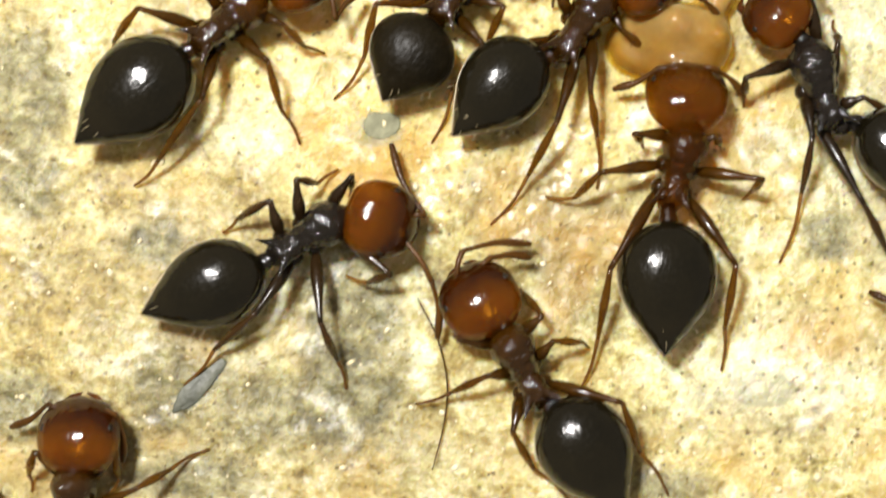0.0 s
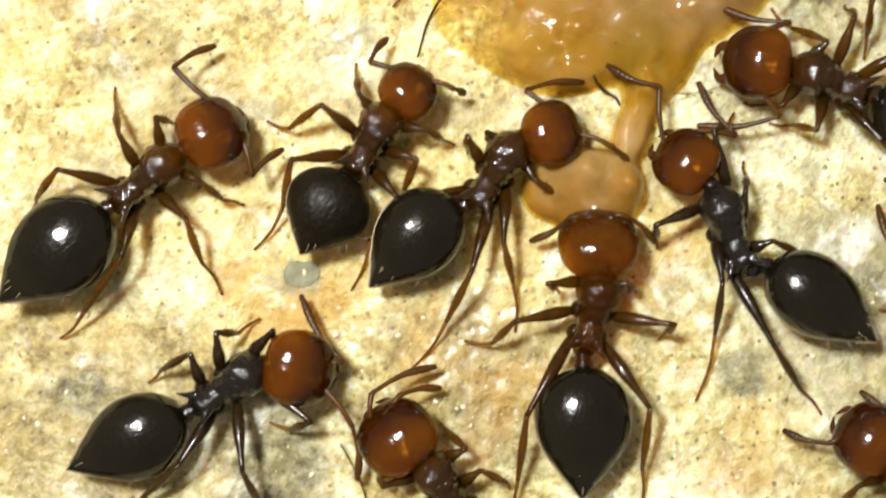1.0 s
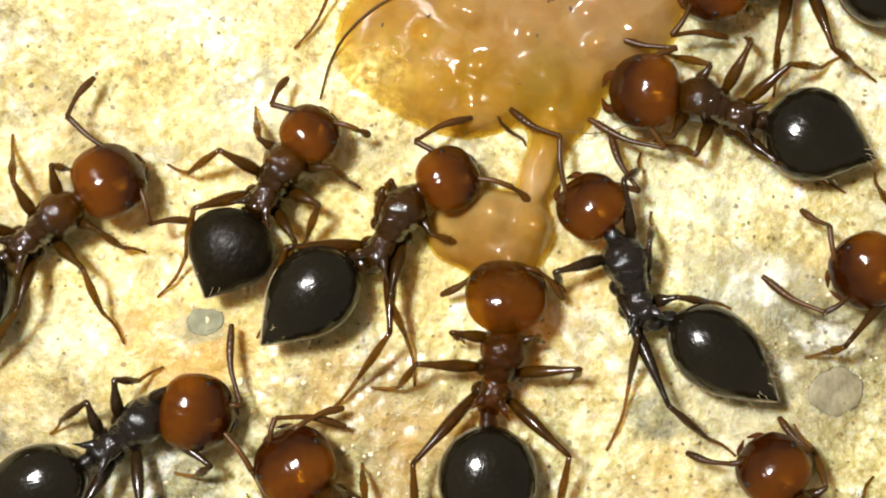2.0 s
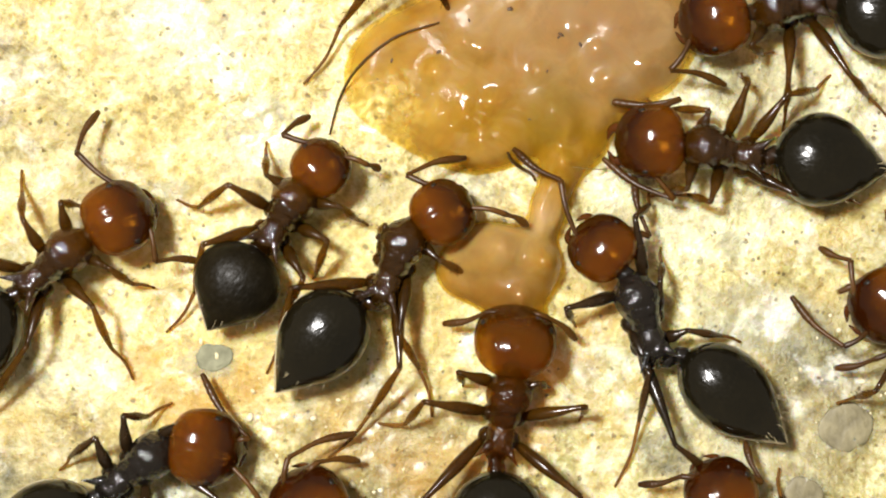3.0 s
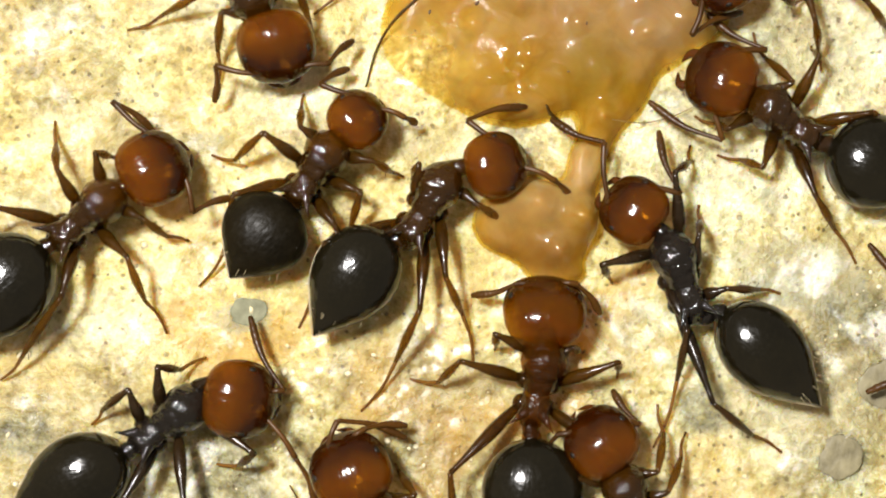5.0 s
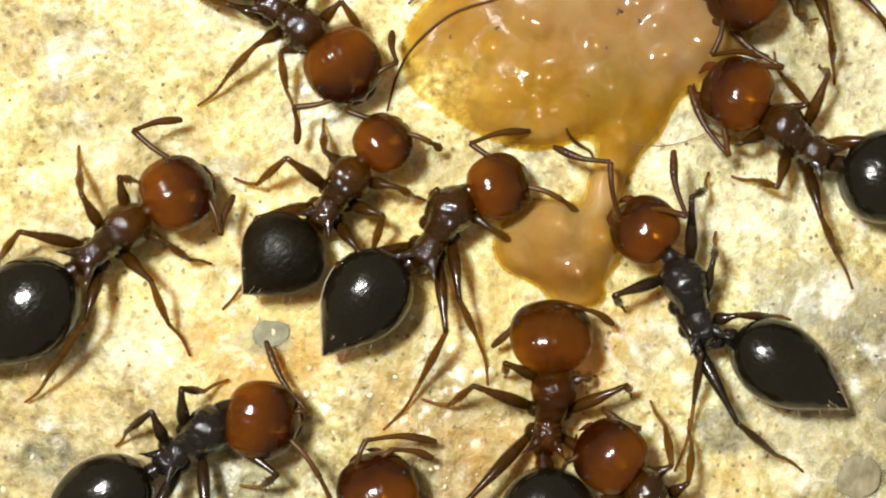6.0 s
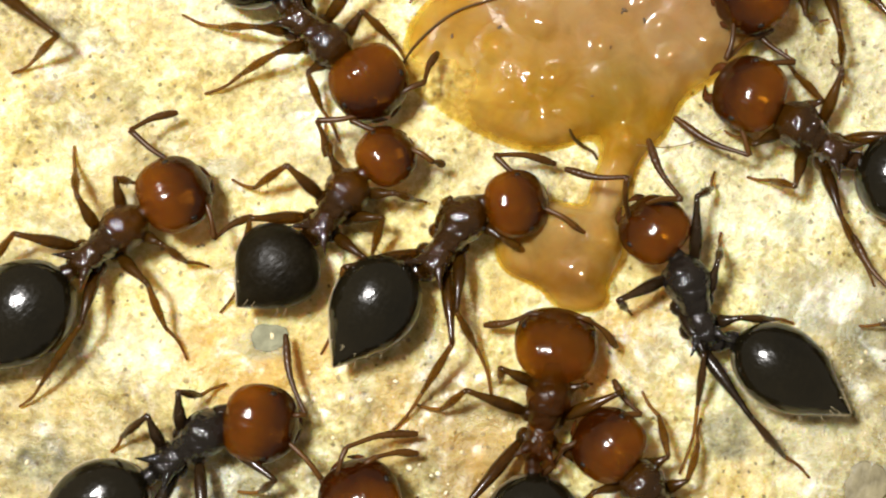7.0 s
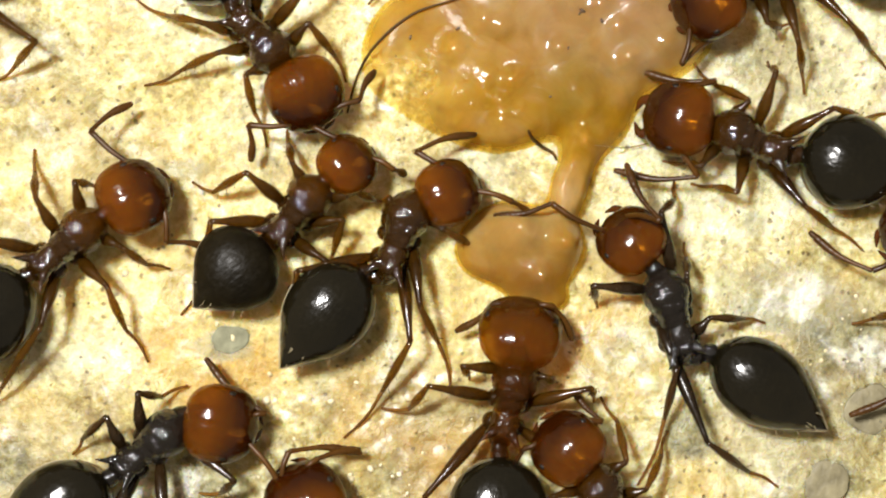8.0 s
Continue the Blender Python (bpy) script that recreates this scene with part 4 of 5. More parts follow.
def build_ant(look_of, size, tone, label, wide=1.0, tall=1.0, jaw_size=1.0):
    """An ant standing on the stone, its own x ahead, from the bend of its joints."""
    x, y, yaw = look_of["at"]
    ground = stone_height(x, y)
    ant = tagged(new("ant"), label, "ant", "ants round the food")
    ant.matrix_basis = pose(x * MM, y * MM, (ground + 0.02) * MM, 0, 0, yaw)
    shell = THORAX[tone]
    hx, hy = look_of["head"]
    # head
    r, gape = size, 0.16 * (jaw_size - 1)
    head_m = pose(hx * MM, hy * MM, 0.78 * MM, 0, look_of.get("tilt", 14), look_of["face"])
    bm = lofted([(-0.95 * r, 0.20 * r, 0.10 * r, -0.20 * r), (-0.90 * r, 0.52 * r, 0.36 * r, -0.42 * r), (-0.64 * r, 0.86 * r, 0.59 * r, -0.56 * r), (-0.18 * r, 1.00 * r, 0.71 * r, -0.58 * r),
                 (0.28 * r, 0.97 * r, 0.64 * r, -0.53 * r), (0.62 * r, 0.80 * r, 0.45 * r, -0.44 * r), (0.84 * r, 0.54 * r, 0.22 * r, -0.34 * r), (0.96 * r, 0.06 * r, 0.00 * r, -0.14 * r)], 28, 32)
    head = part("head", bm, HEAD_AMBER if tone == "amber" else HEAD_RED, ant, "glossy orange-red head", head_m)
    part("clypeus", ball(bmesh.new(), 0.76 * r, 0, -0.04 * r, 0.20 * r, 0.36 * r, 0.22 * r, 16, 10), HEAD_DARK, head, "dark plate over the jaws")
    for side in (1, -1):
        part("eye", ball(bmesh.new(), 0.10 * r, side * 0.80 * r, 0.34 * r, 0.13 * r, 0.085 * r, 0.11 * r), EYE, head, "small black oval eye")
        jaw = tube(bmesh.new(), [(0.60 * r, side * 0.40 * r, -0.22 * r), (0.92 * r + gape, side * (0.34 * r + gape), -0.32 * r), (1.10 * r + gape, side * (0.05 * r + gape), -0.40 * r)], [0.12 * r * jaw_size, 0.125 * r * jaw_size, 0.08 * r * jaw_size, 0.02 * r])
        part("mandible", jaw, HEAD_DARK, head)
    # thorax with its two spines
    k = look_of["span"] / 0.68
    rear = THORAX[dict(amber="amber", red="brown", brown="brown", black="black")[tone]]
    part("propodeum", lofted([(-0.82 * k, 0.05, 0.60, 0.46), (-0.76 * k, 0.14, 0.72, 0.36), (-0.60 * k, 0.215, 0.95, 0.26), (-0.40 * k, 0.225, 1.00, 0.26), (-0.20 * k, 0.20, 0.95, 0.28), (-0.06 * k, 0.12, 0.84, 0.40)], 30, 30, 2.6, worn=0.12), rear, ant)
    part("mesonotum", lofted([(-0.26 * k, 0.08, 0.80, 0.40), (-0.20 * k, 0.205, 0.95, 0.30), (-0.04 * k, 0.245, 1.05, 0.28), (0.16 * k, 0.285, 1.13, 0.30), (0.32 * k, 0.18, 1.04, 0.40)], 28, 30, 2.5, worn=0.11), rear, ant)
    part("pronotum", lofted([(0.02 * k, 0.15, 0.96, 0.44), (0.09 * k, 0.285, 1.08, 0.36), (0.28 * k, 0.360, 1.16, 0.34), (0.46 * k, 0.325, 1.10, 0.40), (0.63 * k, 0.20, 0.95, 0.50), (0.72 * k, 0.06, 0.80, 0.60)], 28, 30, 2.1, worn=0.065), shell, ant)
    for side in (1, -1):
        part("spine", tube(bmesh.new(), [(-0.50 * k, side * 0.13, 0.88), (-0.65 * k, side * 0.25, 0.97), (-0.75 * k, side * 0.35, 1.01)], [0.10, 0.066, 0.032, 0.006]), rear, ant)
    neck = Vector((hx, hy, 0)) - Vector((0.62 * k, 0, 0))
    part("neck", tube(bmesh.new(), [(0.60 * k, 0, 0.72), (0.62 * k + neck.x * 0.4, neck.y * 0.4, 0.74)], [0.15, 0.13], 10, 4), shell, ant)
    # waist
    (bx, by), (tx, ty) = look_of["gaster"]
    p1, p2 = Vector((-0.72 * k, 0)), Vector((bx, by))
    for name, f, rr in (("petiole", 0.32, 0.135), ("postpetiole", 0.80, 0.155)):
        c = p1.lerp(p2, f)
        part(name, ball(bmesh.new(), 0, 0, 0, 0.17, rr, 0.15, 14, 10), rear, ant, m=pose(c.x * MM, c.y * MM, 0.62 * MM, 0, 0, math.degrees(math.atan2(-by, -bx - 0.72 * k)) if abs(by) > 0.01 else 0))
    part("waist", tube(bmesh.new(), [(p1.x, p1.y, 0.58), (*p1.lerp(p2, 0.5), 0.60), (p2.x, p2.y, 0.66)], [0.10, 0.07, 0.08, 0.10], 8, 6), rear, ant)
    # gaster: heart-shaped, with overlapping shells and pale margins
    length = math.hypot(tx - bx, ty - by)
    g = wide * 0.73
    gaster_m = pose(bx * MM, by * MM, 0.70 * MM, 0, 0, math.degrees(math.atan2(ty - by, tx - bx)))
    rows = [(-0.02, 0.10, 0.14, -0.14), (0.02, 0.42, 0.32, -0.26), (0.12, 0.76, 0.46, -0.36), (0.26, 0.96, 0.55, -0.44), (0.42, 1.0, 0.57, -0.46),
            (0.60, 0.86, 0.52, -0.40), (0.78, 0.53, 0.40, -0.24), (0.92, 0.21, 0.26, -0.03), (1.0, 0.02, 0.17, 0.12)]
    bm = lofted([(u * length, w * g, a * tall, b * tall) for u, w, a, b in rows], 40, 32, 2.15, (0.70, 0.84))
    gaster = part("gaster", bm, GASTER_DULL if look_of.get("dull") else GASTER, ant, "black heart-shaped gaster", gaster_m)
    low = lofted([(u * length, w * g * 0.93, -0.02, (b - 0.10) * tall) for u, w, a, b in rows[1:]], 24, 24)
    part("belly", low, BELLY, gaster, "dull brown underside")
    for side in (1, -1):
        edge = [(u * length, side * w * g * 1.0, (a + b) / 2 * tall - 0.03) for u, w, a, b in rows[2:]]
        part("margin", tube(bmesh.new(), edge, [0.006, 0.014, 0.016, 0.014, 0.008], 6, 26), MARGIN, gaster, "pale thin rim of the shell")
    rng = random.Random(int(abs(x * 100)))
    hairs = bmesh.new()
    for n in range(16):
        u, a = rng.uniform(0.45, 0.97), rng.uniform(-1, 1)
        w = float(np.interp(u, [r_[0] for r_ in rows], [r_[1] for r_ in rows])) * g
        o = Vector((u * length, w * a, 0.30 * tall * (1 - a * a) + 0.02))
        tube(hairs, [o, o + Vector((0.05, 0.07 * a, 0.05)), o + Vector((0.14, 0.10 * a, 0.05))], [0.006, 0.005, 0.003], 4, 3)
    part("bristles", hairs, MARGIN, gaster, "sparse short pale bristles")
    # legs and antennae
    legs = []
    for n, (knee, ankle, foot) in enumerate(look_of["legs"]):
        cx, cy = COXAE[n % 3]
        legs.append(build_leg(ant, (cx * k, cy if n < 3 else -cy, 0.50), knee, ankle, foot, *THIGHS[tone]))
    f = radians(look_of["face"])
    feelers = []
    for n, side in ((0, 1), (2, -1)):
        bx2, by2 = hx + r * (0.66 * math.cos(f) - side * 0.30 * math.sin(f)), hy + r * (0.66 * math.sin(f) + side * 0.30 * math.cos(f))
        feelers.append(build_feeler(ant, (bx2, by2, 0.80), look_of["feelers"][n], look_of["feelers"][n + 1]))
    feet = [spot(leg[2], 0.03) for leg in look_of["legs"]]
    return dict(ant=ant, head=head, gaster=gaster, legs=legs, feet=feet, feelers=feelers, shifts={}, still=look_of["still"])


RED, BLACK = "ant with orange-red head and red-brown thorax", "ant with orange-red head and black thorax"
a = build_ant(ANT_A, 0.58, "red", RED + ", standing still on the stone", 1.04)
b = build_ant(ANT_B, 0.465, "red", "small " + RED + " beside the food", 0.93)
c = build_ant(ANT_C, 0.515, "brown", "ant with orange-red head feeding at the jelly", 0.92)
d = build_ant(ANT_D, 0.61, "black", BLACK + ", resting on the stone", 0.92)
e = build_ant(ANT_E, 0.63, "brown", "ant with orange-red head and brown thorax", 1.0)
f = build_ant(ANT_F, 0.64, "brown", "ant with orange-red head at a grey stain", 1.0)
feeder = build_ant(ANT_T, 0.64, "amber", "red-brown ant feeding at the lowest drop of jelly", 1.06)
r = build_ant(ANT_R, 0.53, "black", BLACK + " feeding at the jelly", 0.86, jaw_size=1.25)
q = build_ant(ANT_Q, 0.58, "brown", "ant with open jaws walking at the jelly's edge", 1.0, jaw_size=1.35)
p = build_ant(ANT_P, 0.58, "brown", "ant standing with its head at the jelly", 1.0)
v = build_ant(ANT_V, 0.60, "brown", "ant walking in beside the jelly", 1.0)
u = build_ant(ANT_U, 0.57, "brown", "ant creeping under the feeding ant", 1.0)
g = build_ant(ANT_G, 0.60, "brown", "ant wandering over the grey stone", 1.0, jaw_size=1.3)
h = build_ant(ANT_H, 0.60, "brown", "ant at the grey stain holding its antenna low", 1.0)
x = build_ant(ANT_X, 0.60, "brown", "ant walking past the far side of the stone", 1.0)
w = build_ant(ANT_W, 0.60, "brown", "ant standing with its legs in the jelly", 1.0)


def ground_pose(x, y, turn):
    return pose(x * MM, y * MM, (stone_height(x, y) + 0.02) * MM, 0, 0, turn)


def turned(m, degrees):
    """A part's rest pose turned about its own upright axis."""
    return Matrix.Translation(m.translation) @ pose(0, 0, 0, 0, 0, degrees) @ m.to_3x3().to_4x4()


def wrapped(a):
    return (a + math.pi) % math.tau - math.pi


def reach(plan, want):
    """Turns in degrees at hip and knee that bring a foot to want, on the plan of thigh and shin as they were built."""
    thigh, shin = plan
    l1, l2 = thigh.length, shin.length
    far = min(max(want.length, abs(l1 - l2) * 1.05 + 0.02), (l1 + l2) * 0.995)
    side = 1 if thigh.x * shin.y - thigh.y * shin.x > 0 else -1
    bend = math.acos(max(-1, min(1, (l1 * l1 + far * far - l2 * l2) / (2 * l1 * far))))
    first = math.atan2(want.y, want.x) - side * bend
    rest = want.normalized() * far - l1 * Vector((math.cos(first), math.sin(first)))
    second = math.atan2(rest.y, rest.x)
    first0, second0 = math.atan2(thigh.y, thigh.x), math.atan2(shin.y, shin.x)
    knee = max(-0.45, min(0.45, wrapped(second - second0 - wrapped(first - first0))))
    c, s = math.cos(knee), math.sin(knee)
    now = thigh + Vector((c * shin.x - s * shin.y, s * shin.x + c * shin.y))
    hip = wrapped(math.atan2(want.y, want.x) - math.atan2(now.y, now.x))
    return max(-60, min(60, math.degrees(hip))), math.degrees(knee)


def stand(built, rows, steps=()):
    """An ant that sways on planted feet: seconds, x, y in mm and heading; its legs bend at hip and knee to keep each foot in place.
    steps: for the feet that are set down anew, the leg's number and rows of seconds, x, y in mm."""
    rest, steps = built["ant"].matrix_basis.copy(), dict(steps)
    poses = [(t, ground_pose(x, y, turn)) for t, x, y, turn in rows]
    walk(built["ant"], poses)
    for n, (leg, foot) in enumerate(zip(built["legs"], built["feet"])):
        home, hip = leg["leg"].matrix_basis.copy(), leg["leg"].matrix_basis.translation.xy / MM
        tip = (rest @ (foot * MM)).xy / MM
        path = steps.get(n, ((0.0, tip.x, tip.y), (8.0, tip.x, tip.y)))
        times, xs, ys = zip(*path)
        turns = []
        for t, m in poses:
            p = Vector((np.interp(t, times, xs), np.interp(t, times, ys), 0)) * MM
            turns.append((t, *reach(leg["plan"], (m.inverted() @ p).xy / MM - hip)))
        walk(leg["leg"], [(t, turned(home, first)) for t, first, _ in turns])
        for ob in leg["lower"]:
            bend = ob.matrix_basis.copy()
            walk(ob, [(t, turned(bend, second)) for t, _, second in turns])


def glide(built, rows):
    """An ant that walks: seconds, x, y in mm and heading; its legs step in two sets of three."""
    walk(built["ant"], [(t, ground_pose(x, y, turn)) for t, x, y, turn in rows])
    times, xs, ys, turns = (np.array(col, float) for col in zip(*rows))
    ticks = [n / 5 for n in range(41)]
    px, py, pt = np.interp(ticks, times, xs), np.interp(ticks, times, ys), np.interp(ticks, times, turns)
    gone = np.concatenate([[0], np.cumsum(np.hypot(np.diff(px), np.diff(py)) + np.abs(np.diff(pt)) * 0.02)])
    for n, leg in enumerate(built["legs"]):
        home = leg["leg"].matrix_basis.copy()
        phase = 0 if n in (0, 2, 4) else math.pi
        last = 2.0 * gone[-1] + phase
        walk(leg["leg"], [(t, turned(home, (1 if n < 3 else -1) * 13 * (math.sin(2.0 * s + phase) - math.sin(last)))) for t, s in zip(ticks, gone)])


def nod(built, rows):
    """A head that moves on its neck, its antennae with it: seconds, x, y on the ant in mm and turn."""
    head = built["head"]
    home = head.matrix_basis.copy()
    walk(head, [(t, turned(Matrix.Translation((x * MM - home.translation.x, y * MM - home.translation.y, 0)) @ home, turn)) for t, x, y, turn in rows])
    for scape, outer in built["feelers"]:
        built["shifts"][scape.name] = (home.translation.xy / MM, rows)


def swing(built, rows):
    """A gaster that swings at the waist: seconds and turn."""
    home = built["gaster"].matrix_basis.copy()
    walk(built["gaster"], [(t, turned(home, turn)) for t, turn in rows])


def head_shift(built, scape, t):
    """By how much the head has moved and turned at t, about its middle."""
    if scape.name not in built["shifts"]:
        return Vector((0, 0)), Vector((0, 0)), 0.0
    middle, rows = built["shifts"][scape.name]
    times, xs, ys, turns = zip(*rows)
    return middle, Vector((np.interp(t, times, xs), np.interp(t, times, ys))), float(np.interp(t, times, turns))


def feel(built, side, rows):
    """An antenna: seconds, turn of the scape at the head, turn of the outer part at the elbow, lift of the elbow."""
    scape, outer = built["feelers"][side]
    home, bend = scape.matrix_basis.copy(), outer.matrix_basis.copy()
    base = home.translation.xy / MM
    across = bend.translation.cross(Vector((0, 0, 1)))
    poses, bends = [], []
    for t, first, second, *lift in rows:
        rise = radians(lift[0]) if lift else 0.0
        middle, now, turn = head_shift(built, scape, t)
        a = radians(turn)
        off = base - middle
        p = now + Vector((off.x * math.cos(a) - off.y * math.sin(a), off.x * math.sin(a) + off.y * math.cos(a)))
        poses.append((t, pose(p.x * MM, p.y * MM, home.translation.z, 0, 0, turn + first) @ Matrix.Rotation(rise, 4, across)))
        bends.append((t, Matrix.Translation(bend.translation) @ Matrix.Rotation(-rise * 0.8, 4, across) @ pose(0, 0, 0, 0, 0, second)))
    walk(scape, poses)
    walk(outer, bends)


def grope(built, side, seed):
    """Small restless turns of an antenna, still at the moment its pose was taken from."""
    rng = random.Random(seed)
    rate, lag, still = rng.uniform(1.6, 2.8), rng.uniform(0, 6), built["still"]
    rows = []
    for n in range(33):
        t = n / 4
        s = math.sin(rate * (t - still)) + 0.5 * math.sin(2.3 * rate * (t - still))
        rows.append((t, 2.5 * s, (14 if side == 0 else -12) * s))
    feel(built, side, rows)


def motions():
    glide(q, ((0.0, 6.14, 2.69, 156.5), (1.0, 6.14, 2.69, 156.5), (1.5, 5.95, 2.89, 152.5), (3.0, 5.77, 2.76, 166.5), (3.5, 5.77, 2.65, 155.0), (4.0, 5.78, 2.65, 152.9), (4.5, 6.15, 2.47, 147.0), (5.8, 5.93, 2.65, 139.9), (6.0, 5.99, 2.60, 140.5), (6.5, 6.17, 2.68, 139.3), (7.0, 6.12, 2.65, 142.7), (7.5, 6.02, 2.57, 149.2), (8.0, 5.82, 2.58, 155.3)))
    nod(q, ((0.0, 1.17, 0.21, 3.3), (1.0, 1.17, 0.21, 3.3), (1.5, 1.13, 0.27, 7.3), (3.0, 1.15, 0.12, -1.1), (3.5, 1.19, 0.15, 0.0), (4.0, 1.18, 0.12, -1.3), (4.5, 1.15, 0.14, -0.1), (5.8, 1.15, 0.07, -3.9), (6.0, 1.17, 0.07, -4.1), (6.5, 1.14, 0.15, 0.7), (7.0, 1.17, 0.08, -3.3), (7.5, 1.19, 0.12, -1.4), (8.0, 1.15, 0.16, 0.9)))
    swing(q, ((0.0, -24.6), (1.0, -24.6), (1.5, -13.5), (3.0, -10.1), (3.5, 0.0), (4.0, -0.9), (4.5, -5.3), (5.8, 8.3), (6.0, 7.1), (6.5, -9.0), (7.0, 2.0), (7.5, 3.1), (8.0, -1.9)))
    stand(b, ((0.0, -1.13, 1.75, 59.4), (1.0, -1.13, 1.75, 59.4), (1.5, -1.07, 1.80, 56.2), (3.5, -1.11, 1.85, 56.1), (4.0, -1.15, 1.85, 54.4), (4.5, -1.17, 1.84, 54.9), (5.8, -1.13, 1.81, 55.1), (6.0, -1.15, 1.81, 53.5), (6.5, -1.11, 1.79, 52.6), (7.0, -1.19, 1.64, 51.3), (8.0, -1.16, 1.58, 48.6)))
    nod(b, ((0.0, 0.96, -0.12, 0.0), (1.0, 0.96, -0.12, 0.0), (1.5, 0.90, -0.07, 2.8), (3.5, 0.97, -0.09, 1.7), (4.0, 0.99, -0.09, 1.9), (4.5, 0.99, -0.10, 1.2), (5.8, 1.03, -0.11, 1.3), (6.0, 1.05, -0.11, 1.4), (6.5, 0.97, -0.10, 1.2), (7.0, 1.08, -0.14, -0.2), (8.0, 1.06, -0.12, 1.1)))
    swing(b, ((0.0, 0.0), (1.0, 0.0), (1.5, 6.6), (3.5, 0.1), (4.0, 7.4), (4.5, 3.8), (5.8, -12.0), (6.0, -9.3), (6.5, -8.0), (7.0, -7.5), (8.0, -7.8)))
    stand(c, ((0.0, 0.85, 1.24, 57.1), (1.0, 0.85, 1.24, 57.1), (1.5, 0.81, 1.05, 57.2), (3.5, 0.62, 1.10, 68.3), (4.0, 0.69, 1.11, 68.1), (4.5, 0.68, 1.30, 57.5), (5.8, 0.41, 1.18, 58.8), (6.0, 0.44, 1.26, 58.2), (6.5, 0.60, 1.23, 53.5), (7.0, 0.57, 1.15, 53.5), (8.0, 0.42, 1.20, 67.6)))
    nod(c, ((0.0, 1.00, -0.43, 0.0), (1.0, 1.00, -0.43, 0.0), (1.5, 1.12, -0.39, 5.1), (3.5, 0.97, -0.40, 0.9), (4.0, 0.96, -0.45, -2.2), (4.5, 1.05, -0.58, -4.6), (5.8, 1.04, -0.50, -1.7), (6.0, 1.02, -0.45, -0.3), (6.5, 1.00, -0.49, -2.6), (7.0, 1.00, -0.52, -3.9), (8.0, 0.88, -0.46, -5.8)))
    swing(c, ((0.0, 0.0), (1.0, 0.0), (1.5, -2.2), (3.5, -7.9), (4.0, -7.7), (4.5, 10.3), (5.8, 0.8), (6.0, 4.6), (6.5, 9.6), (7.0, 12.0), (8.0, -8.2)))
    stand(feeder, ((0.0, 2.39, -0.96, 76.6), (1.0, 2.39, -0.96, 76.6), (1.5, 2.38, -1.05, 75.5), (3.5, 2.24, -1.32, 77.8), (4.0, 2.17, -1.34, 75.5), (4.5, 2.27, -1.38, 78.8), (5.8, 2.19, -1.60, 75.7), (6.0, 2.11, -1.58, 80.1), (6.5, 2.08, -1.66, 79.1), (7.0, 1.97, -1.59, 75.4), (8.0, 2.07, -1.34, 75.2)),
          {0: ((0.0, 1.89, -0.69), (1.5, 1.89, -0.72), (3.0, 1.45, -0.95), (4.7, 1.45, -0.97), (5.8, 1.30, -1.15), (8.0, 1.27, -1.16)),
           3: ((0.0, 3.14, -0.68), (1.5, 3.14, -0.70), (3.5, 2.98, -1.04), (8.0, 2.95, -1.20))})
    nod(feeder, ((0.0, 1.06, 0.19, 0.0), (1.0, 1.06, 0.19, 0.0), (1.5, 1.13, 0.18, -1.2), (3.5, 1.17, 0.07, -7.8), (4.0, 1.13, 0.07, -7.4), (4.5, 1.08, 0.11, -4.9), (5.8, 1.08, 0.19, 0.1), (6.0, 1.15, 0.19, -1.2), (6.5, 1.13, 0.17, -2.1), (7.0, 1.12, 0.10, -5.8), (8.0, 1.05, 0.11, -4.2)))
    stand(r, ((0.0, 4.53, 0.34, 109.1), (1.0, 4.53, 0.34, 109.1), (1.5, 4.46, 0.22, 107.8), (3.5, 4.53, 0.14, 108.1), (4.0, 4.63, 0.04, 105.8), (4.5, 4.47, 0.13, 110.8), (5.8, 4.42, 0.11, 108.2), (6.0, 4.30, 0.09, 110.6), (6.5, 4.25, 0.18, 109.0), (7.0, 4.26, 0.14, 107.9), (8.0, 4.57, -0.07, 107.5)))
    nod(r, ((0.0, 1.22, 0.31, 0.0), (1.0, 1.22, 0.31, 0.0), (1.5, 1.32, 0.24, -4.6), (3.5, 1.23, 0.28, -1.5), (4.0, 1.25, 0.30, -0.7), (4.5, 1.19, 0.35, 2.4), (5.8, 1.24, 0.29, -1.1), (6.0, 1.29, 0.28, -2.5), (6.5, 1.21, 0.25, -2.6), (7.0, 1.23, 0.24, -3.3), (8.0, 1.27, 0.26, -2.7)))
    swing(r, ((0.0, 0.0), (1.0, 0.0), (1.5, -0.6), (3.5, -5.3), (4.0, -1.7), (4.5, -10.8), (5.8, -1.3), (6.0, 1.5), (6.5, -0.1), (7.0, 3.5), (8.0, 2.1)))
    stand(d, ((0.0, -3.36, -2.18, 32.6), (1.0, -3.38, -2.15, 33.5), (1.7, -3.42, -2.10, 35.0), (3.5, -3.44, -2.06, 35.8), (6.0, -3.45, -2.02, 36.5), (8.0, -3.45, -1.98, 37.0)))
    stand(e, ((0.0, -0.02, -4.14, 117.8), (0.5, 0.01, -3.93, 120.9), (1.0, 0.05, -3.83, 124.4), (1.5, -0.13, -3.57, 121.0), (3.5, -0.07, -3.69, 117.2), (4.5, -0.12, -3.80, 114.6), (5.8, -0.10, -3.83, 110.1), (6.5, -0.24, -3.84, 110.2), (8.0, -0.52, -3.81, 114.8)))
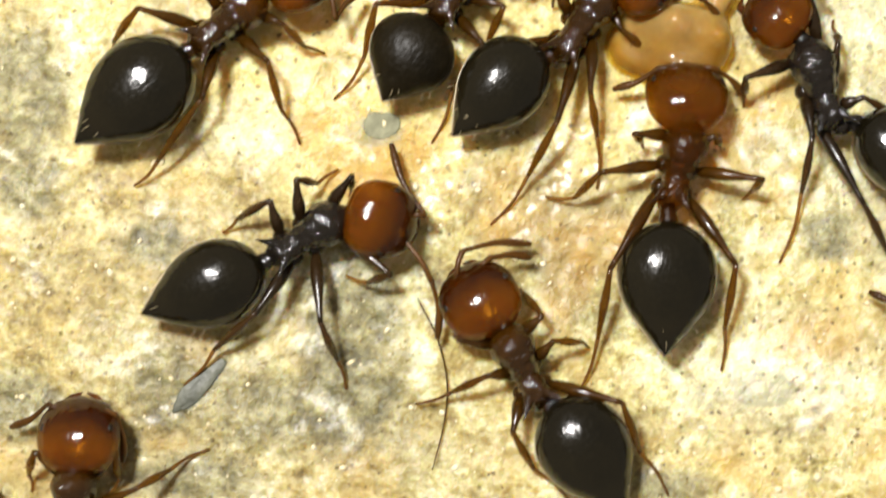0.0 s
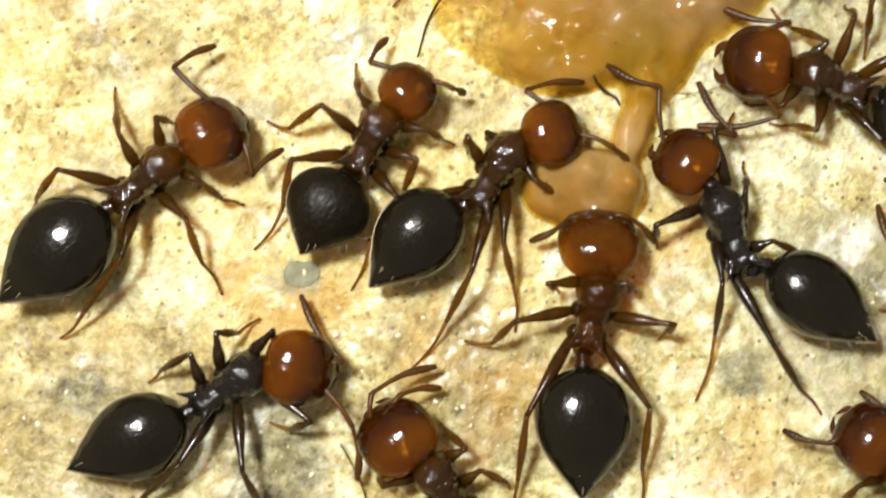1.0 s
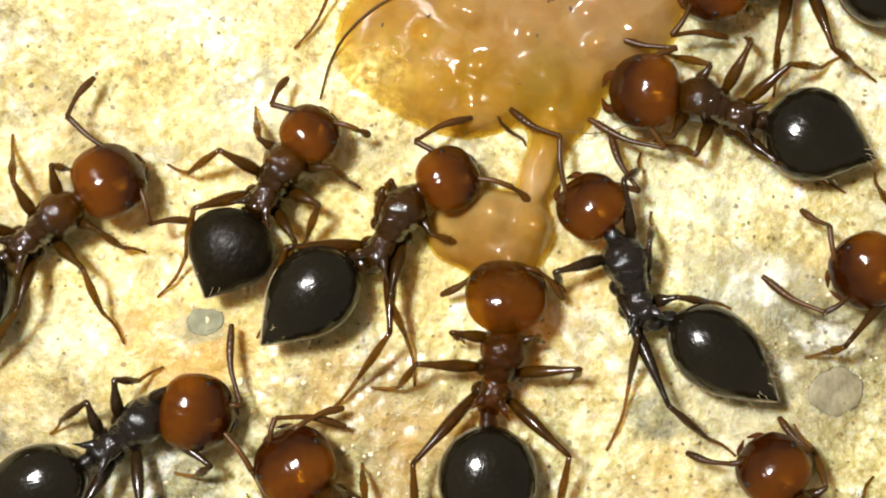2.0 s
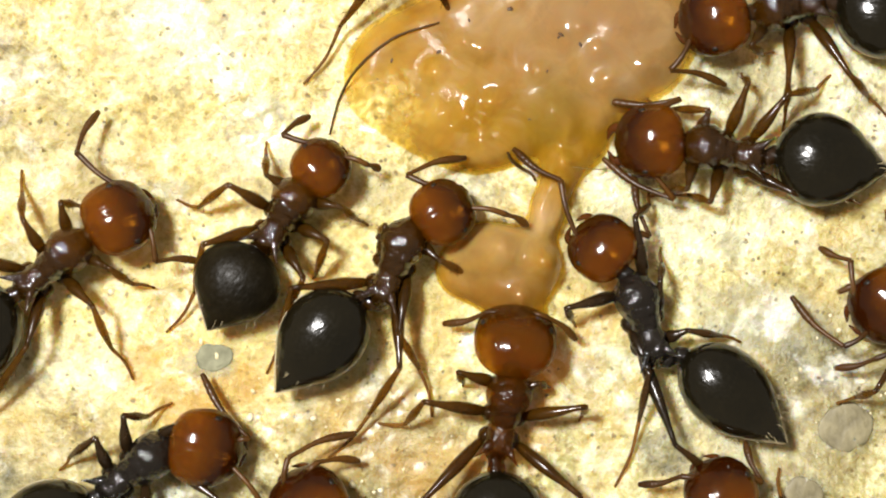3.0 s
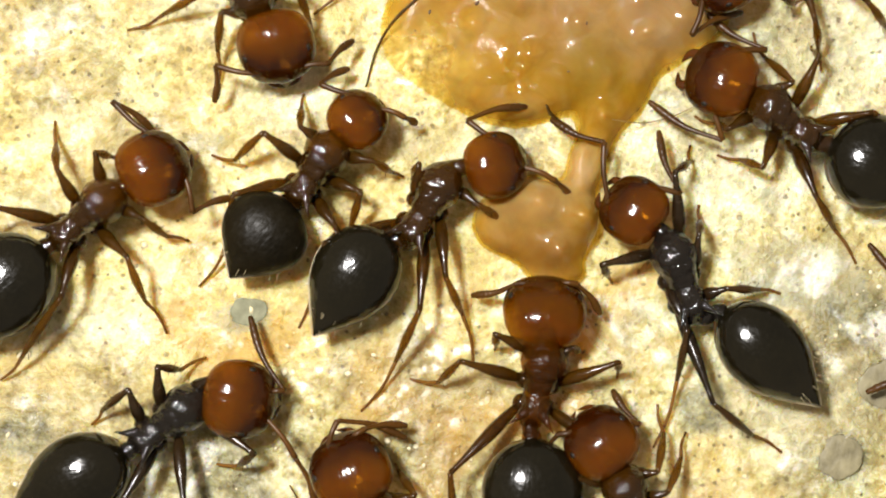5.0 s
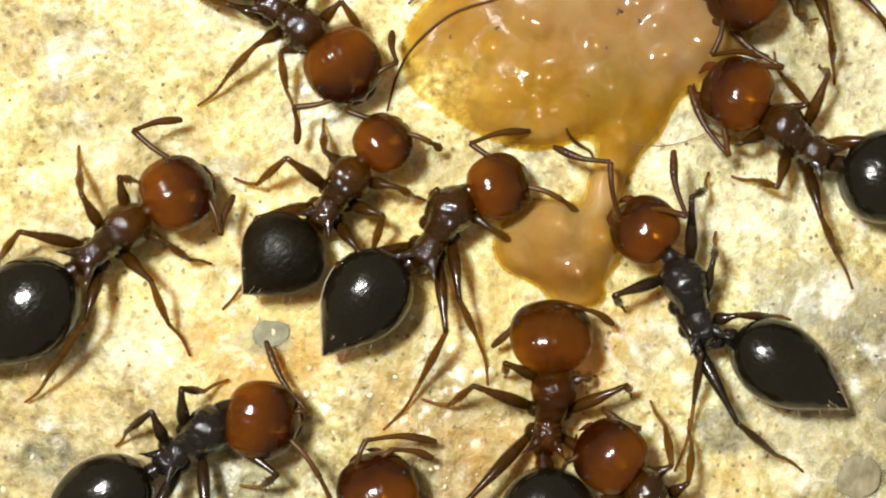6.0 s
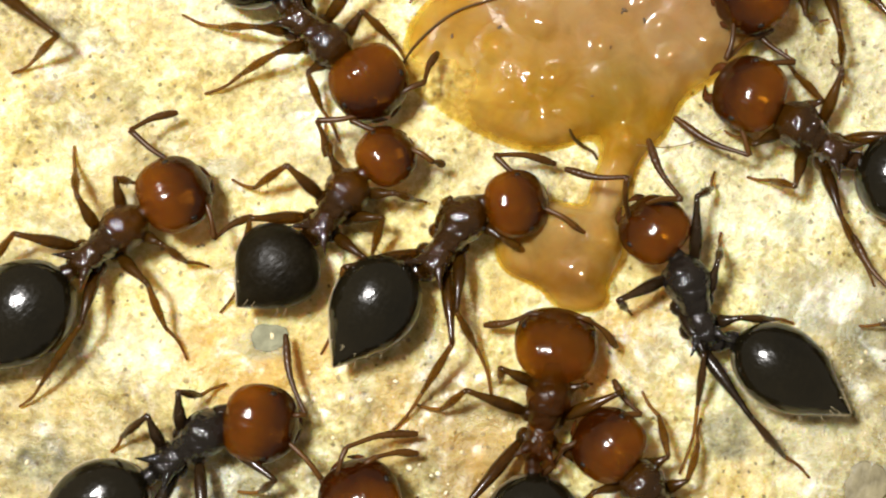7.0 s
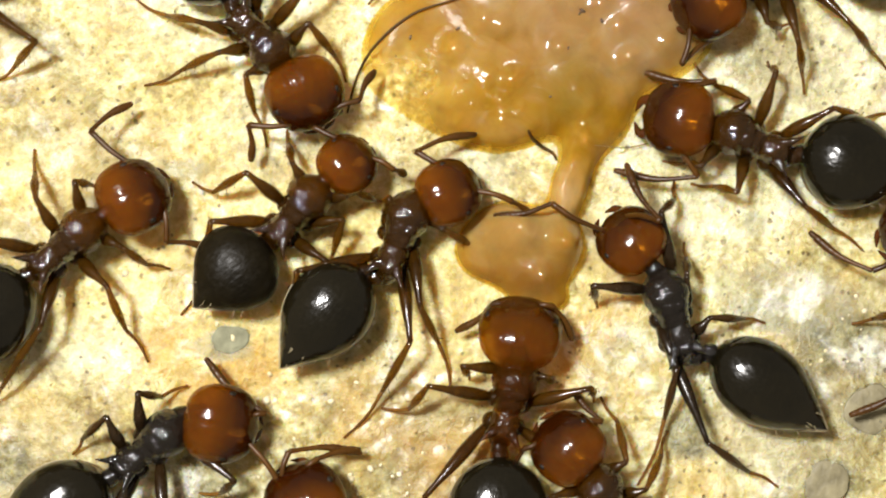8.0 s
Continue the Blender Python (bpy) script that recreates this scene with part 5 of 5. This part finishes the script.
    nod(e, ((0.0, 1.20, 0.13, 0.0), (0.5, 1.17, 0.09, -1.8), (1.0, 1.15, 0.16, 1.8), (1.5, 1.19, 0.16, 1.3), (3.5, 1.17, 0.15, 1.1), (4.5, 1.13, 0.15, 1.4), (5.8, 1.13, 0.10, -1.0), (6.5, 1.13, 0.11, -0.7), (8.0, 1.12, 0.12, -0.0)))
    stand(p, ((0.0, 6.97, 4.94, -172.0), (1.5, 6.97, 4.94, -172.0), (3.5, 6.66, 5.06, -170.7), (4.0, 6.49, 5.18, -169.4), (4.5, 6.30, 5.10, -163.1), (5.8, 6.16, 5.28, -156.0), (6.5, 6.18, 5.32, -153.0), (7.2, 6.20, 5.26, -154.0), (8.0, 6.22, 5.15, -156.0)))
    nod(p, ((0.0, 1.16, 0.00, -0.5), (1.5, 1.16, 0.00, -0.5), (3.5, 1.18, 0.01, 0.0), (4.0, 1.17, 0.00, -0.5), (4.5, 1.17, -0.00, -0.7), (6.0, 1.15, -0.01, -1.3), (6.5, 1.16, -0.00, -0.7), (8.0, 1.16, -0.00, -0.8)))
    glide(v, ((0.0, -2.66, 8.44, -88.3), (2.8, -2.66, 8.44, -88.3), (3.0, -3.03, 7.16, -88.3), (3.1, -3.08, 6.88, -88.3), (3.2, -3.03, 6.44, -87.8), (3.3, -2.97, 6.17, -87.2), (3.4, -2.71, 6.18, -86.6), (3.5, -2.59, 6.07, -85.9), (3.6, -2.62, 6.01, -85.3), (3.8, -2.72, 5.66, -85.3), (4.0, -2.90, 5.50, -85.3), (4.2, -2.90, 5.55, -84.0), (4.5, -2.69, 5.22, -77.8), (5.8, -1.90, 4.39, -31.5), (6.0, -1.86, 4.50, -37.2), (6.5, -1.64, 4.25, -30.2), (7.0, -1.46, 4.26, -38.4), (8.0, -1.69, 4.23, -46.5)))
    glide(u, ((0.0, 7.45, -3.77, 128.8), (1.0, 7.45, -3.77, 128.8), (1.5, 7.26, -3.76, 120.2), (2.8, 6.34, -3.60, 105.0), (3.5, 4.78, -3.52, 88.8), (4.0, 4.26, -3.40, 92.1), (4.5, 3.60, -3.49, 99.0), (5.8, 3.75, -3.09, 128.7), (6.5, 3.64, -3.00, 130.4), (7.0, 3.60, -2.85, 125.8), (8.0, 3.56, -2.94, 122.5)))
    glide(g, ((0.0, 11.13, 0.53, -159.0), (2.8, 11.13, 0.53, -159.0), (3.0, 9.91, 0.65, -159.1), (3.2, 8.74, 0.66, -156.7), (3.5, 7.85, 0.47, -152.9), (3.8, 7.63, 0.55, -136.5), (4.0, 7.59, 0.18, -122.9), (4.2, 8.09, -0.57, -138.1), (4.5, 9.86, -1.22, -144.4), (8.0, 9.86, -1.22, -144.4)))
    glide(h, ((0.0, 9.10, 0.73, -162.6), (1.5, 9.10, 0.73, -162.6), (2.8, 9.41, 0.69, -162.6), (3.5, 9.04, 0.96, -161.8), (4.0, 9.55, 0.92, -163.0), (5.8, 10.05, 0.68, -168.4), (6.5, 9.29, 1.03, -168.5), (7.0, 9.15, 1.14, -165.7), (8.0, 9.46, 1.45, -167.7)))
    glide(w, ((0.0, 0.27, 7.05, -165.5), (3.5, 0.27, 7.05, -165.5), (4.7, 0.18, 6.97, -165.3), (5.8, 1.18, 7.87, -165.4), (8.0, 1.18, 7.87, -165.4)))
    glide(x, ((0.0, -10.60, 4.84, 16.8), (5.8, -10.60, 4.84, 16.8), (6.5, -8.35, 4.97, 16.5), (7.0, -7.11, 5.35, 16.6), (8.0, -6.86, 5.24, 16.3)))
    # antennae: seconds, turn of the scape, turn of the outer part
    feel(a, 0, ((0.0, 0, 0), (1.0, 0, 0), (1.5, 2, 18), (3.5, 2, 34), (4.0, 2, 34), (4.5, 0, -95), (5.8, 4, -20), (6.5, 6, -28), (7.0, 4, -12), (8.0, 2, 4)))
    feel(a, 1, ((0.0, 0, 10), (1.0, 0, 0), (1.5, 0, -40), (3.5, -6, -40), (4.5, -6, -42), (5.8, 4, 28), (6.5, 4, 22), (7.0, -2, -10), (8.0, -10, -45)))
    feel(r, 0, ((0.0, 0, 0), (1.5, 0, 0), (2.8, 10, -22), (3.5, 10, -22), (4.0, 6, -16), (4.5, -10, -5), (5.8, 1, 2, 8), (6.0, 3, 3, 12), (6.5, 22, -3, 44), (7.0, 7, 13, 48), (7.5, 53, -26, 36), (8.0, 58, -21, 6)))
    feel(r, 1, ((0.0, 0, 0), (1.5, 0, 0), (2.8, -8, -10), (3.5, -10, -14), (4.5, -8, -10), (5.8, -10, -16, 30), (6.5, 5, -16, 55), (7.0, 14, -14, 60), (7.5, 16, -8, 56), (8.0, -4, 5, 56)))
    feel(u, 0, ((0.0, 0, -72), (1.2, 0, -72), (2.8, 0, -20), (3.5, 0, 0), (8.0, 0, 0)))
    grope(u, 1, 31)
    for n, built in enumerate((b, c, d, e, f, feeder, q, p, v, g, h, x, w)):
        for side in (0, 1):
            grope(built, side, 3 * n + side)


motions()
